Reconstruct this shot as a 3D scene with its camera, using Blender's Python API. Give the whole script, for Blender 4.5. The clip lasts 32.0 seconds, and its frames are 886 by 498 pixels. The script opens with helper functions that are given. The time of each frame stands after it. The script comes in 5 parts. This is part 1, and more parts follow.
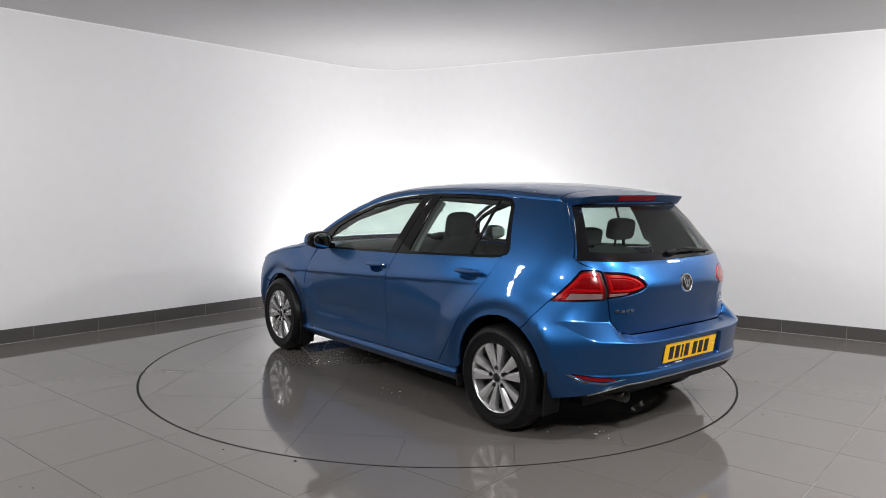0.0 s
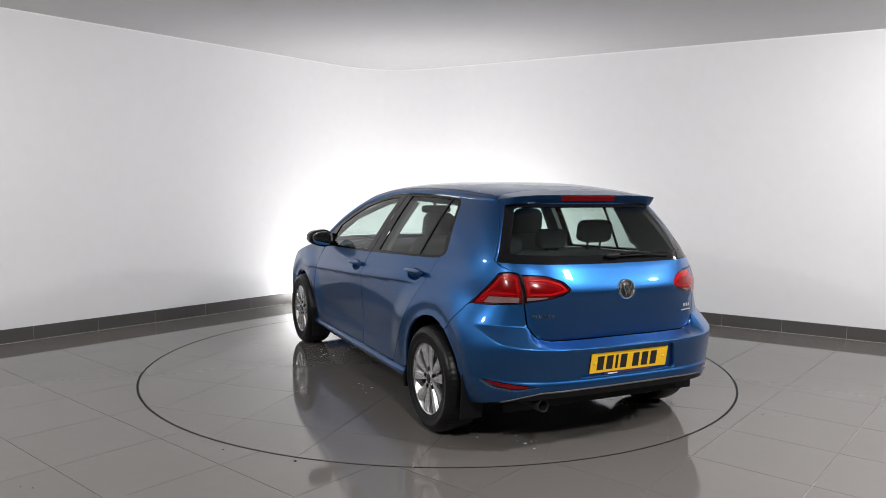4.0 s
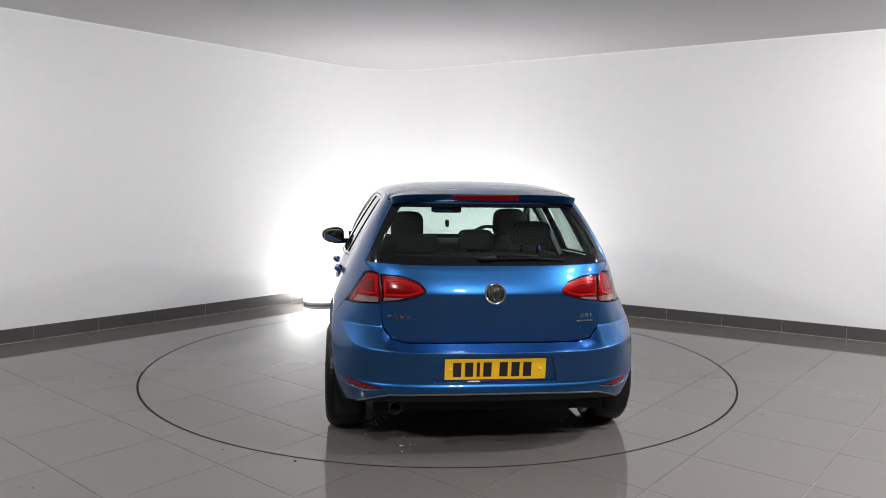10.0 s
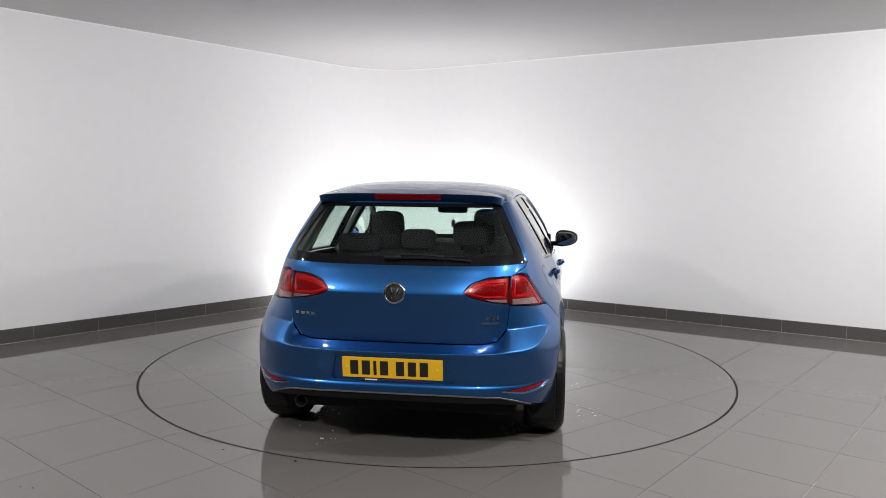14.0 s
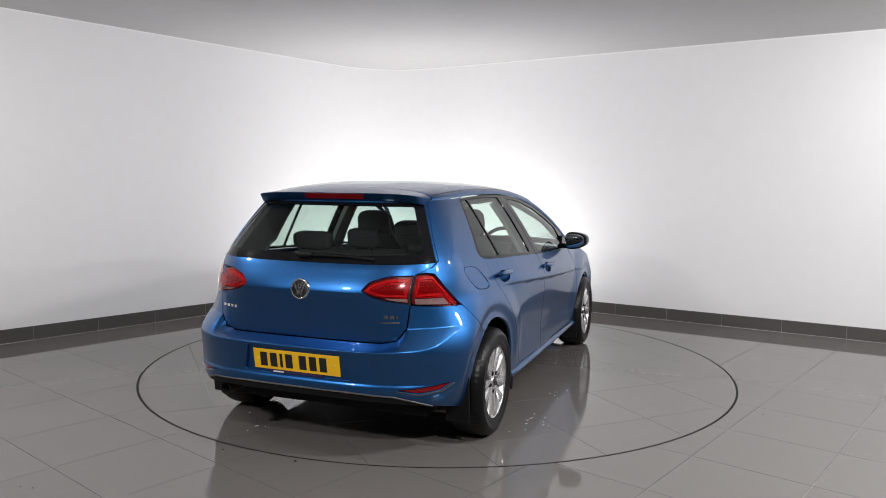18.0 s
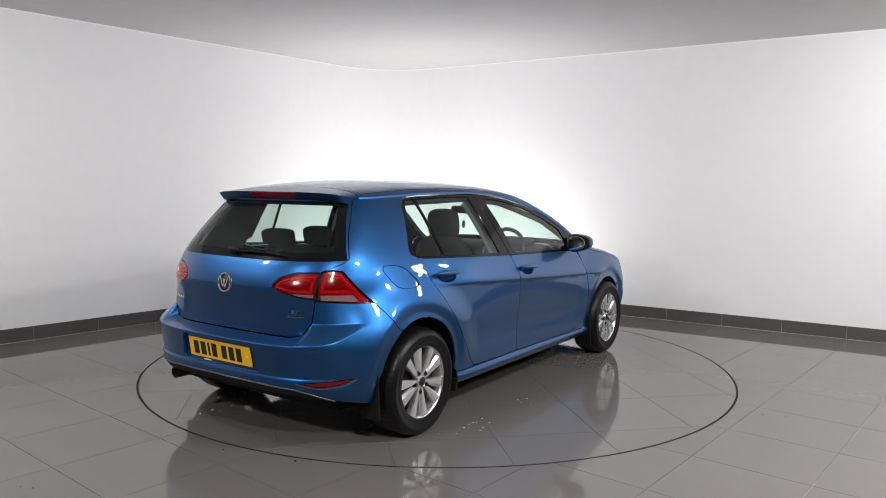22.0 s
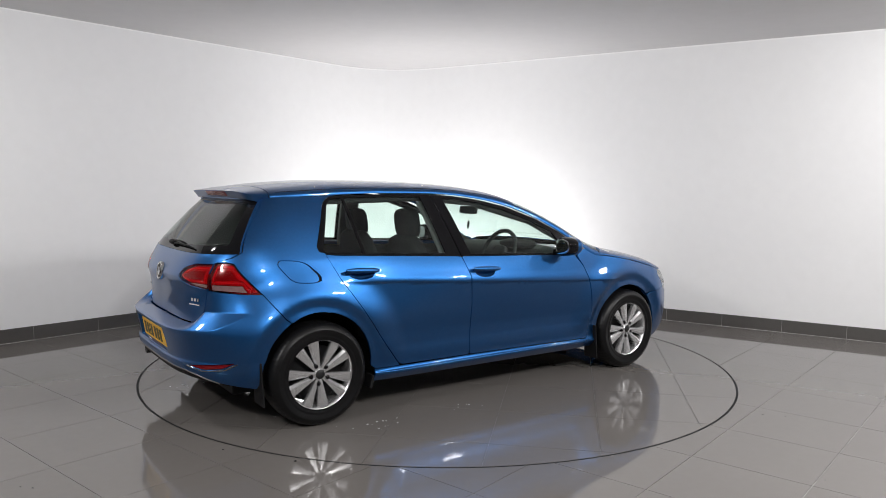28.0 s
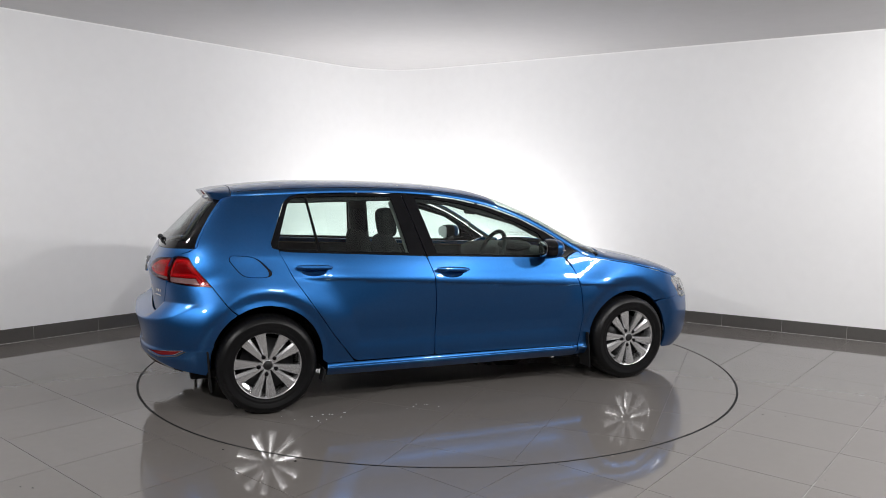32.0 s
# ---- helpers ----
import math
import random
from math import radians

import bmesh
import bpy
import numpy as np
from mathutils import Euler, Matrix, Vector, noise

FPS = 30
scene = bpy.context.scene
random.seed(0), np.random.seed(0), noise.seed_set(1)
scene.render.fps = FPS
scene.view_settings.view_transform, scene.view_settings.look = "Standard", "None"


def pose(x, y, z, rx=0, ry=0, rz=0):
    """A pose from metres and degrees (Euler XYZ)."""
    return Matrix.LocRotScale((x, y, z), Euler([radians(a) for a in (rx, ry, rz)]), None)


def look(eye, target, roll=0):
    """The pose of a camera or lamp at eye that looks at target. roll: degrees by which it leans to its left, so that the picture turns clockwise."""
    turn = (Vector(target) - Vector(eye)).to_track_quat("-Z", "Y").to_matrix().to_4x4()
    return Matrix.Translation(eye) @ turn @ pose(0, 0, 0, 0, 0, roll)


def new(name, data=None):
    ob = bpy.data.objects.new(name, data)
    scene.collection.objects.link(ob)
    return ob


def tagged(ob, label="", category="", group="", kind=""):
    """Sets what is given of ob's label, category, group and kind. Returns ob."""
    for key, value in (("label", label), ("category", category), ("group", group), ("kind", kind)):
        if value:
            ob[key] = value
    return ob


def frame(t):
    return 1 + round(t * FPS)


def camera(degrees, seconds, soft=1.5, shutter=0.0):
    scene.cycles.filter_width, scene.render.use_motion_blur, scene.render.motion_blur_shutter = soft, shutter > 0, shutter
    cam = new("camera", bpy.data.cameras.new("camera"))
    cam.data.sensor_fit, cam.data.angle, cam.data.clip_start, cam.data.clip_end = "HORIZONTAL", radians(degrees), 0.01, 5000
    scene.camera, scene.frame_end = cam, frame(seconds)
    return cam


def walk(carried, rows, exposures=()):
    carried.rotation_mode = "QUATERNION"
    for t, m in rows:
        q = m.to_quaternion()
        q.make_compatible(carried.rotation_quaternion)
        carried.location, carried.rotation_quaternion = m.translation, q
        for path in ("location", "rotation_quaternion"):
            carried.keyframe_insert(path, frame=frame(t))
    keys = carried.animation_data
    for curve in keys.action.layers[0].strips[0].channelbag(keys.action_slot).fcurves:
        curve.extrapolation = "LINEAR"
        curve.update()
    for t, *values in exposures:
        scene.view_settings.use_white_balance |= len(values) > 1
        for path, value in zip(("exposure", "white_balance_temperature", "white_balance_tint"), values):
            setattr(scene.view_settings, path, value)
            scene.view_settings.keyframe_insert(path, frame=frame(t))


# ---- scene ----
cam = camera(62.3, 32.0, soft=0.75)
EYE = (0.0, -5.862, 1.430)
walk(cam, [(t, look(EYE, (0.0247, -0.881, 0.9906), 0.632)) for t in (0.0, 32.0)])

# ---- world and lights ----
world = bpy.data.worlds.new("world")
scene.world = world
world.use_nodes = True
world.node_tree.nodes["Background"].inputs[0].default_value = (0.8, 0.85, 0.9, 1)
world.node_tree.nodes["Background"].inputs[1].default_value = 0.02
scene.view_settings.exposure = 0.05


def area_lamp(name, eye, target, size, watts, colour=(1, 0.97, 0.93), shape="DISK", size_y=None):
    data = bpy.data.lights.new(name, "AREA")
    data.shape, data.size, data.energy, data.color = shape, size, watts, colour
    if size_y:
        data.size_y = size_y
    ob = new(name, data)
    ob.matrix_world = look(eye, target)
    return ob


for x, y, w, size in ((4.5, -0.45, 14, 0.24), (-3.3, -1.7, 25, 0.20), (-3.0, -4.7, 74, 0.26), (4.5, -2.4, 68, 0.26), (2.4, -3.2, 66, 0.24), (0.7, -5.2, 76, 0.26)):
    area_lamp("ceiling_spotlight", (x, y, 2.78), (x * 0.7, y + 1.5, 0), size, w, (1, 0.985, 0.975), "RECTANGLE", size * 0.7)
area_lamp("corner_uplight", (-0.20, 2.30, 0.34), (-0.20, 3.3, 3.0), 1.6, 34, (1, 0.985, 0.97))
area_lamp("corner_uplight", (0.75, 2.30, 0.35), (1.6, 3.2, 2.2), 0.9, 11, (1, 0.985, 0.97))

# ---- materials ----
def material(name, colour, rough=0.5, metal=0.0, **extra):
    """A principled material with grain and stains of two sizes; returns it."""
    m = bpy.data.materials.new(name)
    m.use_nodes = True
    nt = m.node_tree
    b = nt.nodes["Principled BSDF"]
    b.inputs["Base Color"].default_value = (*colour, 1)
    b.inputs["Roughness"].default_value = rough
    b.inputs["Metallic"].default_value = metal
    for key in ("coat", "coat_rough", "spec", "ior"):
        if key in extra:
            b.inputs[{"coat": "Coat Weight", "coat_rough": "Coat Roughness", "spec": "Specular IOR Level", "ior": "IOR"}[key]].default_value = extra[key]
    if "emit" in extra:
        b.inputs["Emission Color"].default_value = (*extra.get("emit_colour", colour), 1)
        b.inputs["Emission Strength"].default_value = extra["emit"]
    vary, scale = extra.get("vary", 0.0), extra.get("scale", 8.0)
    if vary or extra.get("bump"):
        co = nt.nodes.new("ShaderNodeTexCoord")
        fine, wide = nt.nodes.new("ShaderNodeTexNoise"), nt.nodes.new("ShaderNodeTexNoise")
        fine.inputs["Scale"].default_value, wide.inputs["Scale"].default_value = scale * 12, scale
        fine.inputs["Detail"].default_value = wide.inputs["Detail"].default_value = 5
        space = extra.get("space", "Object")
        for n in (fine, wide):
            nt.links.new(co.outputs[space], n.inputs["Vector"])
        add = nt.nodes.new("ShaderNodeMath")
        add.operation = "ADD"
        nt.links.new(fine.outputs["Fac"], add.inputs[0])
        nt.links.new(wide.outputs["Fac"], add.inputs[1])
        last = add.outputs[0]
        if extra.get("random"):
            info = nt.nodes.new("ShaderNodeObjectInfo")
            mul = nt.nodes.new("ShaderNodeMath")
            mul.operation = "MULTIPLY_ADD"
            mul.inputs[1].default_value = extra["random"]
            nt.links.new(info.outputs["Random"], mul.inputs[0])
            nt.links.new(last, mul.inputs[2])
            last = mul.outputs[0]
        ramp = nt.nodes.new("ShaderNodeMapRange")
        ramp.inputs["From Min"].default_value, ramp.inputs["From Max"].default_value = 0.7, 1.3 + extra.get("random", 0)
        ramp.inputs["To Min"].default_value, ramp.inputs["To Max"].default_value = 1 - vary, 1 + vary
        nt.links.new(last, ramp.inputs["Value"])
        mix = nt.nodes.new("ShaderNodeVectorMath")
        mix.operation = "SCALE"
        mix.inputs[0].default_value = colour
        nt.links.new(ramp.outputs["Result"], mix.inputs["Scale"])
        nt.links.new(mix.outputs[0], b.inputs["Base Color"])
        if extra.get("rough_vary"):
            rr = nt.nodes.new("ShaderNodeMapRange")
            rr.inputs["From Min"].default_value, rr.inputs["From Max"].default_value = 0.35, 0.65
            rr.inputs["To Min"].default_value = rough - extra["rough_vary"]
            rr.inputs["To Max"].default_value = rough + extra["rough_vary"]
            nt.links.new(wide.outputs["Fac"], rr.inputs["Value"])
            nt.links.new(rr.outputs["Result"], b.inputs["Roughness"])
        if extra.get("bump"):
            bump = nt.nodes.new("ShaderNodeBump")
            bump.inputs["Strength"].default_value, bump.inputs["Distance"].default_value = extra["bump"], extra.get("depth", 0.001)
            nt.links.new(fine.outputs["Fac"], bump.inputs["Height"])
            nt.links.new(bump.outputs["Normal"], b.inputs["Normal"])
    return m


def glass_material(name, tint, gloss=1.45, haze=0.0):
    """A thin tinted pane: clear straight through, with a mirror gloss by Fresnel."""
    m = bpy.data.materials.new(name)
    m.use_nodes = True
    nt = m.node_tree
    nt.nodes.remove(nt.nodes["Principled BSDF"])
    out = nt.nodes["Material Output"]
    clear, shine, mix, edge, power, base = (nt.nodes.new("ShaderNode" + k) for k in ("BsdfTransparent", "BsdfGlossy", "MixShader", "LayerWeight", "Math", "Math"))
    clear.inputs["Color"].default_value = (*tint, 1)
    shine.inputs["Roughness"].default_value = 0.01
    edge.inputs["Blend"].default_value = 0.5
    power.operation, base.operation = "POWER", "MULTIPLY_ADD"
    power.inputs[1].default_value = 4.5
    least = ((gloss - 1) / (gloss + 1)) ** 2
    base.inputs[1].default_value, base.inputs[2].default_value = 1 - least, least
    nt.links.new(edge.outputs["Facing"], power.inputs[0])
    nt.links.new(power.outputs[0], base.inputs[0])
    nt.links.new(base.outputs[0], mix.inputs[0])
    nt.links.new(clear.outputs[0], mix.inputs[1])
    nt.links.new(shine.outputs[0], mix.inputs[2])
    nt.links.new(mix.outputs[0], out.inputs[0])
    return m


WALL_PAINT = material("white_wall_paint", (0.82, 0.82, 0.83), 0.7, vary=0.015, scale=0.8)
TRIM_WHITE = material("white_gloss_bead", (0.9, 0.9, 0.9), 0.35, vary=0.02)
DARK_WALL = material("dark_grey_wall_paint", (0.18, 0.18, 0.185), 0.8, vary=0.05, scale=1.0)
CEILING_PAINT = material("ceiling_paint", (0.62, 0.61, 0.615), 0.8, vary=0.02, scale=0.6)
TILE = material("grey_porcelain_tile", (0.140, 0.129, 0.122), 0.055, vary=0.035, scale=1.6, random=0.5, rough_vary=0.012)
SKIRTING = material("dark_skirting_tile", (0.085, 0.08, 0.076), 0.35, vary=0.12, scale=2.0, random=0.4)
GROUT = material("patchy_grey_grout", (0.27, 0.262, 0.252), 0.7, vary=0.85, scale=2.2)
DARK_GROUT = material("dark_grey_grout", (0.11, 0.105, 0.10), 0.7, vary=0.6, scale=3.0)
PALE_GROUT = material("pale_wall_grout", (0.40, 0.39, 0.38), 0.7, vary=0.25, scale=6.0)
RUBBER = material("black_rubber", (0.006, 0.006, 0.007), 0.6, spec=0.2, vary=0.15, scale=10.0)
TYRE = material("tyre_rubber", (0.004, 0.004, 0.0045), 0.38, spec=0.25, vary=0.2, scale=14.0, bump=0.15)
PAINT = material("metallic_blue_paint", (0.0170, 0.097, 0.280), 0.385, 0.97, coat=0.8, coat_rough=0.03, vary=0.05, scale=60.0)
TRIM = material("gloss_black_trim", (0.005, 0.005, 0.006), 0.06, spec=0.3, vary=0.1, scale=10.0)
PLASTIC = material("dark_grained_plastic", (0.008, 0.008, 0.009), 0.55, spec=0.2, vary=0.15, scale=20.0, bump=0.2)
CHROME = material("chrome", (0.75, 0.76, 0.78), 0.08, 1.0, vary=0.03)
GLOW = material("lit_lamp_diffuser", (0.9, 0.9, 0.9), 0.4, emit=20.0, emit_colour=(1, 0.985, 0.97))
DARK_CHROME = material("dull_chrome", (0.30, 0.31, 0.33), 0.18, 1.0, vary=0.05)
ALLOY = material("silver_alloy", (0.76, 0.76, 0.77), 0.25, 0.85, vary=0.05, scale=10.0)
DARK_METAL = material("dark_metal", (0.03, 0.03, 0.031), 0.4, 0.7, vary=0.2, scale=12.0)
FABRIC = material("charcoal_seat_fabric", (0.026, 0.026, 0.028), 0.9, vary=0.1, scale=12.0)
CABIN = material("dark_cabin_trim", (0.026, 0.027, 0.028), 0.7, vary=0.15, scale=10.0)
PALE_TRIM = material("pale_grey_pillar_trim", (0.17, 0.175, 0.172), 0.7, vary=0.05, scale=8.0)
RED_LENS = material("red_lamp_lens", (0.36, 0.004, 0.007), 0.25, spec=0.2, vary=0.35, scale=30.0)
BRIGHT_RED = material("bright_red_light_guide", (0.50, 0.007, 0.012), 0.2, spec=0.3, vary=0.1, scale=30.0)
DARK_RED = material("dark_red_lens", (0.17, 0.002, 0.004), 0.15, spec=0.3, vary=0.35, scale=30.0)
BRAKE_RED = material("dark_red_brake_lens", (0.14, 0.003, 0.005), 0.15, spec=0.4, vary=0.2, scale=40.0)
LIP_GREY = material("satin_grey_lip", (0.15, 0.15, 0.155), 0.35, 0.5, vary=0.1, scale=10.0)
EXHAUST = material("sooty_steel", (0.02, 0.019, 0.018), 0.45, 0.6, vary=0.3, scale=20.0)
CLEAR_LENS = material("clear_lamp_lens", (0.34, 0.34, 0.34), 0.2, 0.4, coat=0.5, vary=0.2, scale=30.0)
PLATE = material("yellow_number_plate", (0.80, 0.45, 0.012), 0.35, vary=0.04, scale=8.0)
INK = material("black_ink", (0.012, 0.011, 0.011), 0.4, vary=0.1, scale=10.0)
WHITE_PLASTIC = material("white_plastic", (0.75, 0.75, 0.75), 0.4, vary=0.04)
FELT = material("black_arch_felt", (0.004, 0.004, 0.004), 0.95, spec=0.02, vary=0.2, scale=12.0)
GREY_WALL = material("grey_wall_paint", (0.45, 0.45, 0.455), 0.8, vary=0.03, scale=1.0)
INK_BLUE = material("dark_blue_ink", (0.03, 0.02, 0.09), 0.4, vary=0.1, scale=10.0)
PLATE_DOT = material("pale_yellow_plastic", (0.85, 0.55, 0.05), 0.3, vary=0.03)
LAMP_BLACK = material("dark_lamp_housing", (0.15, 0.004, 0.006), 0.25, vary=0.2, scale=20.0)
WATER = material("clear_water", (0.55, 0.55, 0.55), 0.03, spec=0.8, vary=0.02)
TAG = material("grey_card_tag", (0.25, 0.26, 0.25), 0.6, vary=0.1, scale=30.0)
MIRROR = material("mirror_silvering", (0.6, 0.62, 0.62), 0.02, 1.0, vary=0.01)
CLEAR_GLASS = glass_material("clear_lamp_glass", (0.93, 0.94, 0.94), 1.5)
LAMP_GLASS = glass_material("red_lamp_glass", (0.96, 0.74, 0.74), 1.45)
GLASS = glass_material("green_tinted_glass", (0.76, 0.86, 0.82), 1.75)
DARK_GLASS = glass_material("dark_tinted_glass", (0.60, 0.70, 0.66), 1.55)


# ---- mesh helpers ----
def mesh_from(name, verts, faces, mat, smooth=False):
    me = bpy.data.meshes.new(name)
    me.from_pydata([tuple(v) for v in verts], [], [tuple(f) for f in faces])
    me.materials.append(mat)
    if smooth:
        me.polygons.foreach_set("use_smooth", [True] * len(me.polygons))
    me.update()
    return me


def part(name, bm_or_mesh, mat, parent, label=""):
    """One mesh object under a thing or a part."""
    if isinstance(bm_or_mesh, bmesh.types.BMesh):
        me = bpy.data.meshes.new(name)
        bm_or_mesh.to_mesh(me)
        bm_or_mesh.free()
        me.materials.append(mat)
    else:
        me = bm_or_mesh
    ob = new(name, me)
    ob.parent = parent
    return tagged(ob, label)


def box(bm, x0, x1, y0, y1, z0, z1, bevel=0.0, m=None):
    """Adds a bevelled box to bm."""
    made = bmesh.ops.create_cube(bm, size=1.0)
    vs = made["verts"]
    for v in vs:
        v.co = Vector((x0 + (v.co.x + 0.5) * (x1 - x0), y0 + (v.co.y + 0.5) * (y1 - y0), z0 + (v.co.z + 0.5) * (z1 - z0)))
    if bevel:
        es = list({e for v in vs for e in v.link_edges})
        made = bmesh.ops.bevel(bm, geom=es, offset=bevel, segments=3, affect="EDGES", profile=0.5)
        vs = list({v for f in made["faces"] for v in f.verts} | {v for v in vs if v.is_valid})
    if m is not None:
        bmesh.ops.transform(bm, matrix=m, verts=vs)
    return vs


def lathe(profile, n=64, axis="y"):
    """Verts and faces of a profile of (radius, offset) turned round an axis."""
    verts, faces = [], []
    k = len(profile)
    for i in range(n):
        a = 2 * math.pi * i / n
        for r, o in profile:
            c, s = r * math.cos(a), r * math.sin(a)
            verts.append((c, o, s) if axis == "y" else (c, s, o) if axis == "z" else (o, c, s))
    for i in range(n):
        for j in range(k - 1):
            a, b = i * k + j, ((i + 1) % n) * k + j
            faces.append((a, a + 1, b + 1, b))
    return verts, faces


def curve(points):
    """A smooth monotone curve through (x, value) pairs, as a function of numbers or arrays."""
    xs, vs = np.array(points, float).T
    h = np.diff(xs)
    d = np.diff(vs) / h
    m = np.zeros(len(xs))
    m[0], m[-1] = d[0], d[-1]
    for i in range(1, len(xs) - 1):
        if d[i - 1] * d[i] > 0:
            w1, w2 = 2 * h[i] + h[i - 1], h[i] + 2 * h[i - 1]
            m[i] = (w1 + w2) / (w1 / d[i - 1] + w2 / d[i])

    def f(x):
        x = np.clip(np.asarray(x, float), xs[0], xs[-1])
        i = np.clip(np.searchsorted(xs, x) - 1, 0, len(h) - 1)
        t = (x - xs[i]) / h[i]
        return ((1 + 2 * t) * (1 - t) ** 2 * vs[i] + t * (1 - t) ** 2 * h[i] * m[i]
                + t * t * (3 - 2 * t) * vs[i + 1] + t * t * (t - 1) * h[i] * m[i + 1])
    return f


# ---- the room ----
CORNER = Vector((-0.766, 3.956))
ALONG_LEFT = Vector((-0.6541, -0.7564))
ALONG_RIGHT = Vector((0.8467, -0.5320))
CEILING_Z, SKIRT_Z = 2.885, 0.125
RING_R = 2.2607


def wall_line():
    """The room's outline, with the rounded far corner, from the left wall's far end to the right wall's."""
    r_cut = 0.85
    a, b = CORNER + ALONG_LEFT * r_cut, CORNER + ALONG_RIGHT * r_cut
    arc = [a * (1 - t) ** 2 + CORNER * 2 * t * (1 - t) + b * t * t for t in np.linspace(0, 1, 17)]
    return [Vector((-6.8, -8.2)), CORNER + ALONG_LEFT * 9.2, *arc, CORNER + ALONG_RIGHT * 9.0, Vector((6.9, -8.2))]


def strip(name, line, z0, z1, thick, mat, closed=False, smooth=True):
    """An upright band with thickness along a line on the plan, its face on the line."""
    n = len(line)
    out = []
    for i, p in enumerate(line):
        a, b = line[max(i - 1, 0)], line[min(i + 1, n - 1)]
        t = (b - a).normalized()
        out.append(p + Vector((-t.y, t.x)) * thick)
    verts = [(p.x, p.y, z) for z in (z0, z1) for p in line] + [(p.x, p.y, z) for z in (z0, z1) for p in out]
    faces = []
    for i in range(n - 1):
        faces += [(i, i + 1, n + i + 1, n + i), (2 * n + i + 1, 2 * n + i, 3 * n + i, 3 * n + i + 1),
                  (n + i, n + i + 1, 3 * n + i + 1, 3 * n + i), (i + 1, i, 2 * n + i, 2 * n + i + 1)]
    faces += [(0, n, 3 * n, 2 * n), (n - 1, 3 * n - 1, 4 * n - 1, 2 * n - 1)]
    return mesh_from(name, verts, faces, mat)


LINE = wall_line()


def build_room():
    half = 10
    left, right = LINE[1:half + 1], LINE[half:-1]
    for name, line in (("wall_west", left), ("wall_east", right), ("wall_south_west", [LINE[0], LINE[1]]), ("wall_south_east", LINE[-2:]), ("wall_south", [LINE[-1], LINE[0]])):
        dark = "south" in name
        ob = new(name, strip(name, line, -0.02, CEILING_Z + 0.02, 0.15, DARK_WALL if name == "wall_south" else GREY_WALL if dark else WALL_PAINT))
        tagged(ob, "plain grey painted wall" if dark else "plain white painted studio wall", "wall", kind="structure")
        bpy_smooth(ob, 40)
    trim = new("trim", strip("trim", [p + (Vector((0, 0)) - p).normalized() * 0.006 for p in LINE[1:-1]], CEILING_Z - 0.012, CEILING_Z + 0.004, 0.012, TRIM_WHITE))
    tagged(trim, "thin white bead between wall and ceiling", "trim", kind="structure")
    top = [(p.x, p.y, CEILING_Z) for p in LINE]
    n = len(top)
    verts = top + [(x, y, z + 0.2) for x, y, z in top]
    faces = [tuple(range(n)), tuple(range(2 * n - 1, n - 1, -1))] + [(i, n + i, n + (i + 1) % n, (i + 1) % n) for i in range(n)]
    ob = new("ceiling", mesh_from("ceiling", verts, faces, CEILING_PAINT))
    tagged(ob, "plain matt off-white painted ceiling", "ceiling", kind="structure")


def build_floor_light():
    """The low round light on the floor behind the turntable that throws the glow into the corner."""
    lamp = tagged(new("floor_light"), "low round white floor light glowing up the corner walls", "lamp")
    lamp.location = (-1.40, 2.80, 0.0)
    part("housing", mesh_from("housing", *lathe([(0.0, 0.004), (0.20, 0.004), (0.21, 0.01), (0.215, 0.04), (0.21, 0.045), (0.205, 0.035)], 48, "z"), WHITE_PLASTIC, True), WHITE_PLASTIC, lamp, "white lamp housing")
    part("diffuser", mesh_from("diffuser", *lathe([(0.206, 0.036), (0.205, 0.10), (0.18, 0.17), (0.11, 0.215), (0.0, 0.23)], 48, "z"), GLOW, True), GLOW, lamp, "glowing white dome")


def bpy_smooth(ob, degrees):
    ob.data.polygons.foreach_set("use_smooth", [True] * len(ob.data.polygons))
    ob.data.set_sharp_from_angle(angle=radians(degrees))


from mathutils.geometry import delaunay_2d_cdt


def inside(poly, p):
    x, y = p
    hit = False
    j = len(poly) - 1
    for i in range(len(poly)):
        xi, yi = poly[i]
        xj, yj = poly[j]
        if (yi > y) != (yj > y) and x < (xj - xi) * (y - yi) / (yj - yi) + xi:
            hit = not hit
        j = i
    return hit


def clip_convex(poly, half_planes):
    """Clips a polygon by half planes (nx, ny, d): nx*x + ny*y <= d."""
    for nx, ny, d in half_planes:
        out = []
        for i in range(len(poly)):
            a, b = poly[i - 1], poly[i]
            da, db = nx * a[0] + ny * a[1] - d, nx * b[0] + ny * b[1] - d
            if (da <= 0) != (db <= 0):
                t = da / (da - db)
                out.append((a[0] + (b[0] - a[0]) * t, a[1] + (b[1] - a[1]) * t))
            if db <= 0:
                out.append(b)
        poly = out
        if len(poly) < 3:
            return []
    return poly


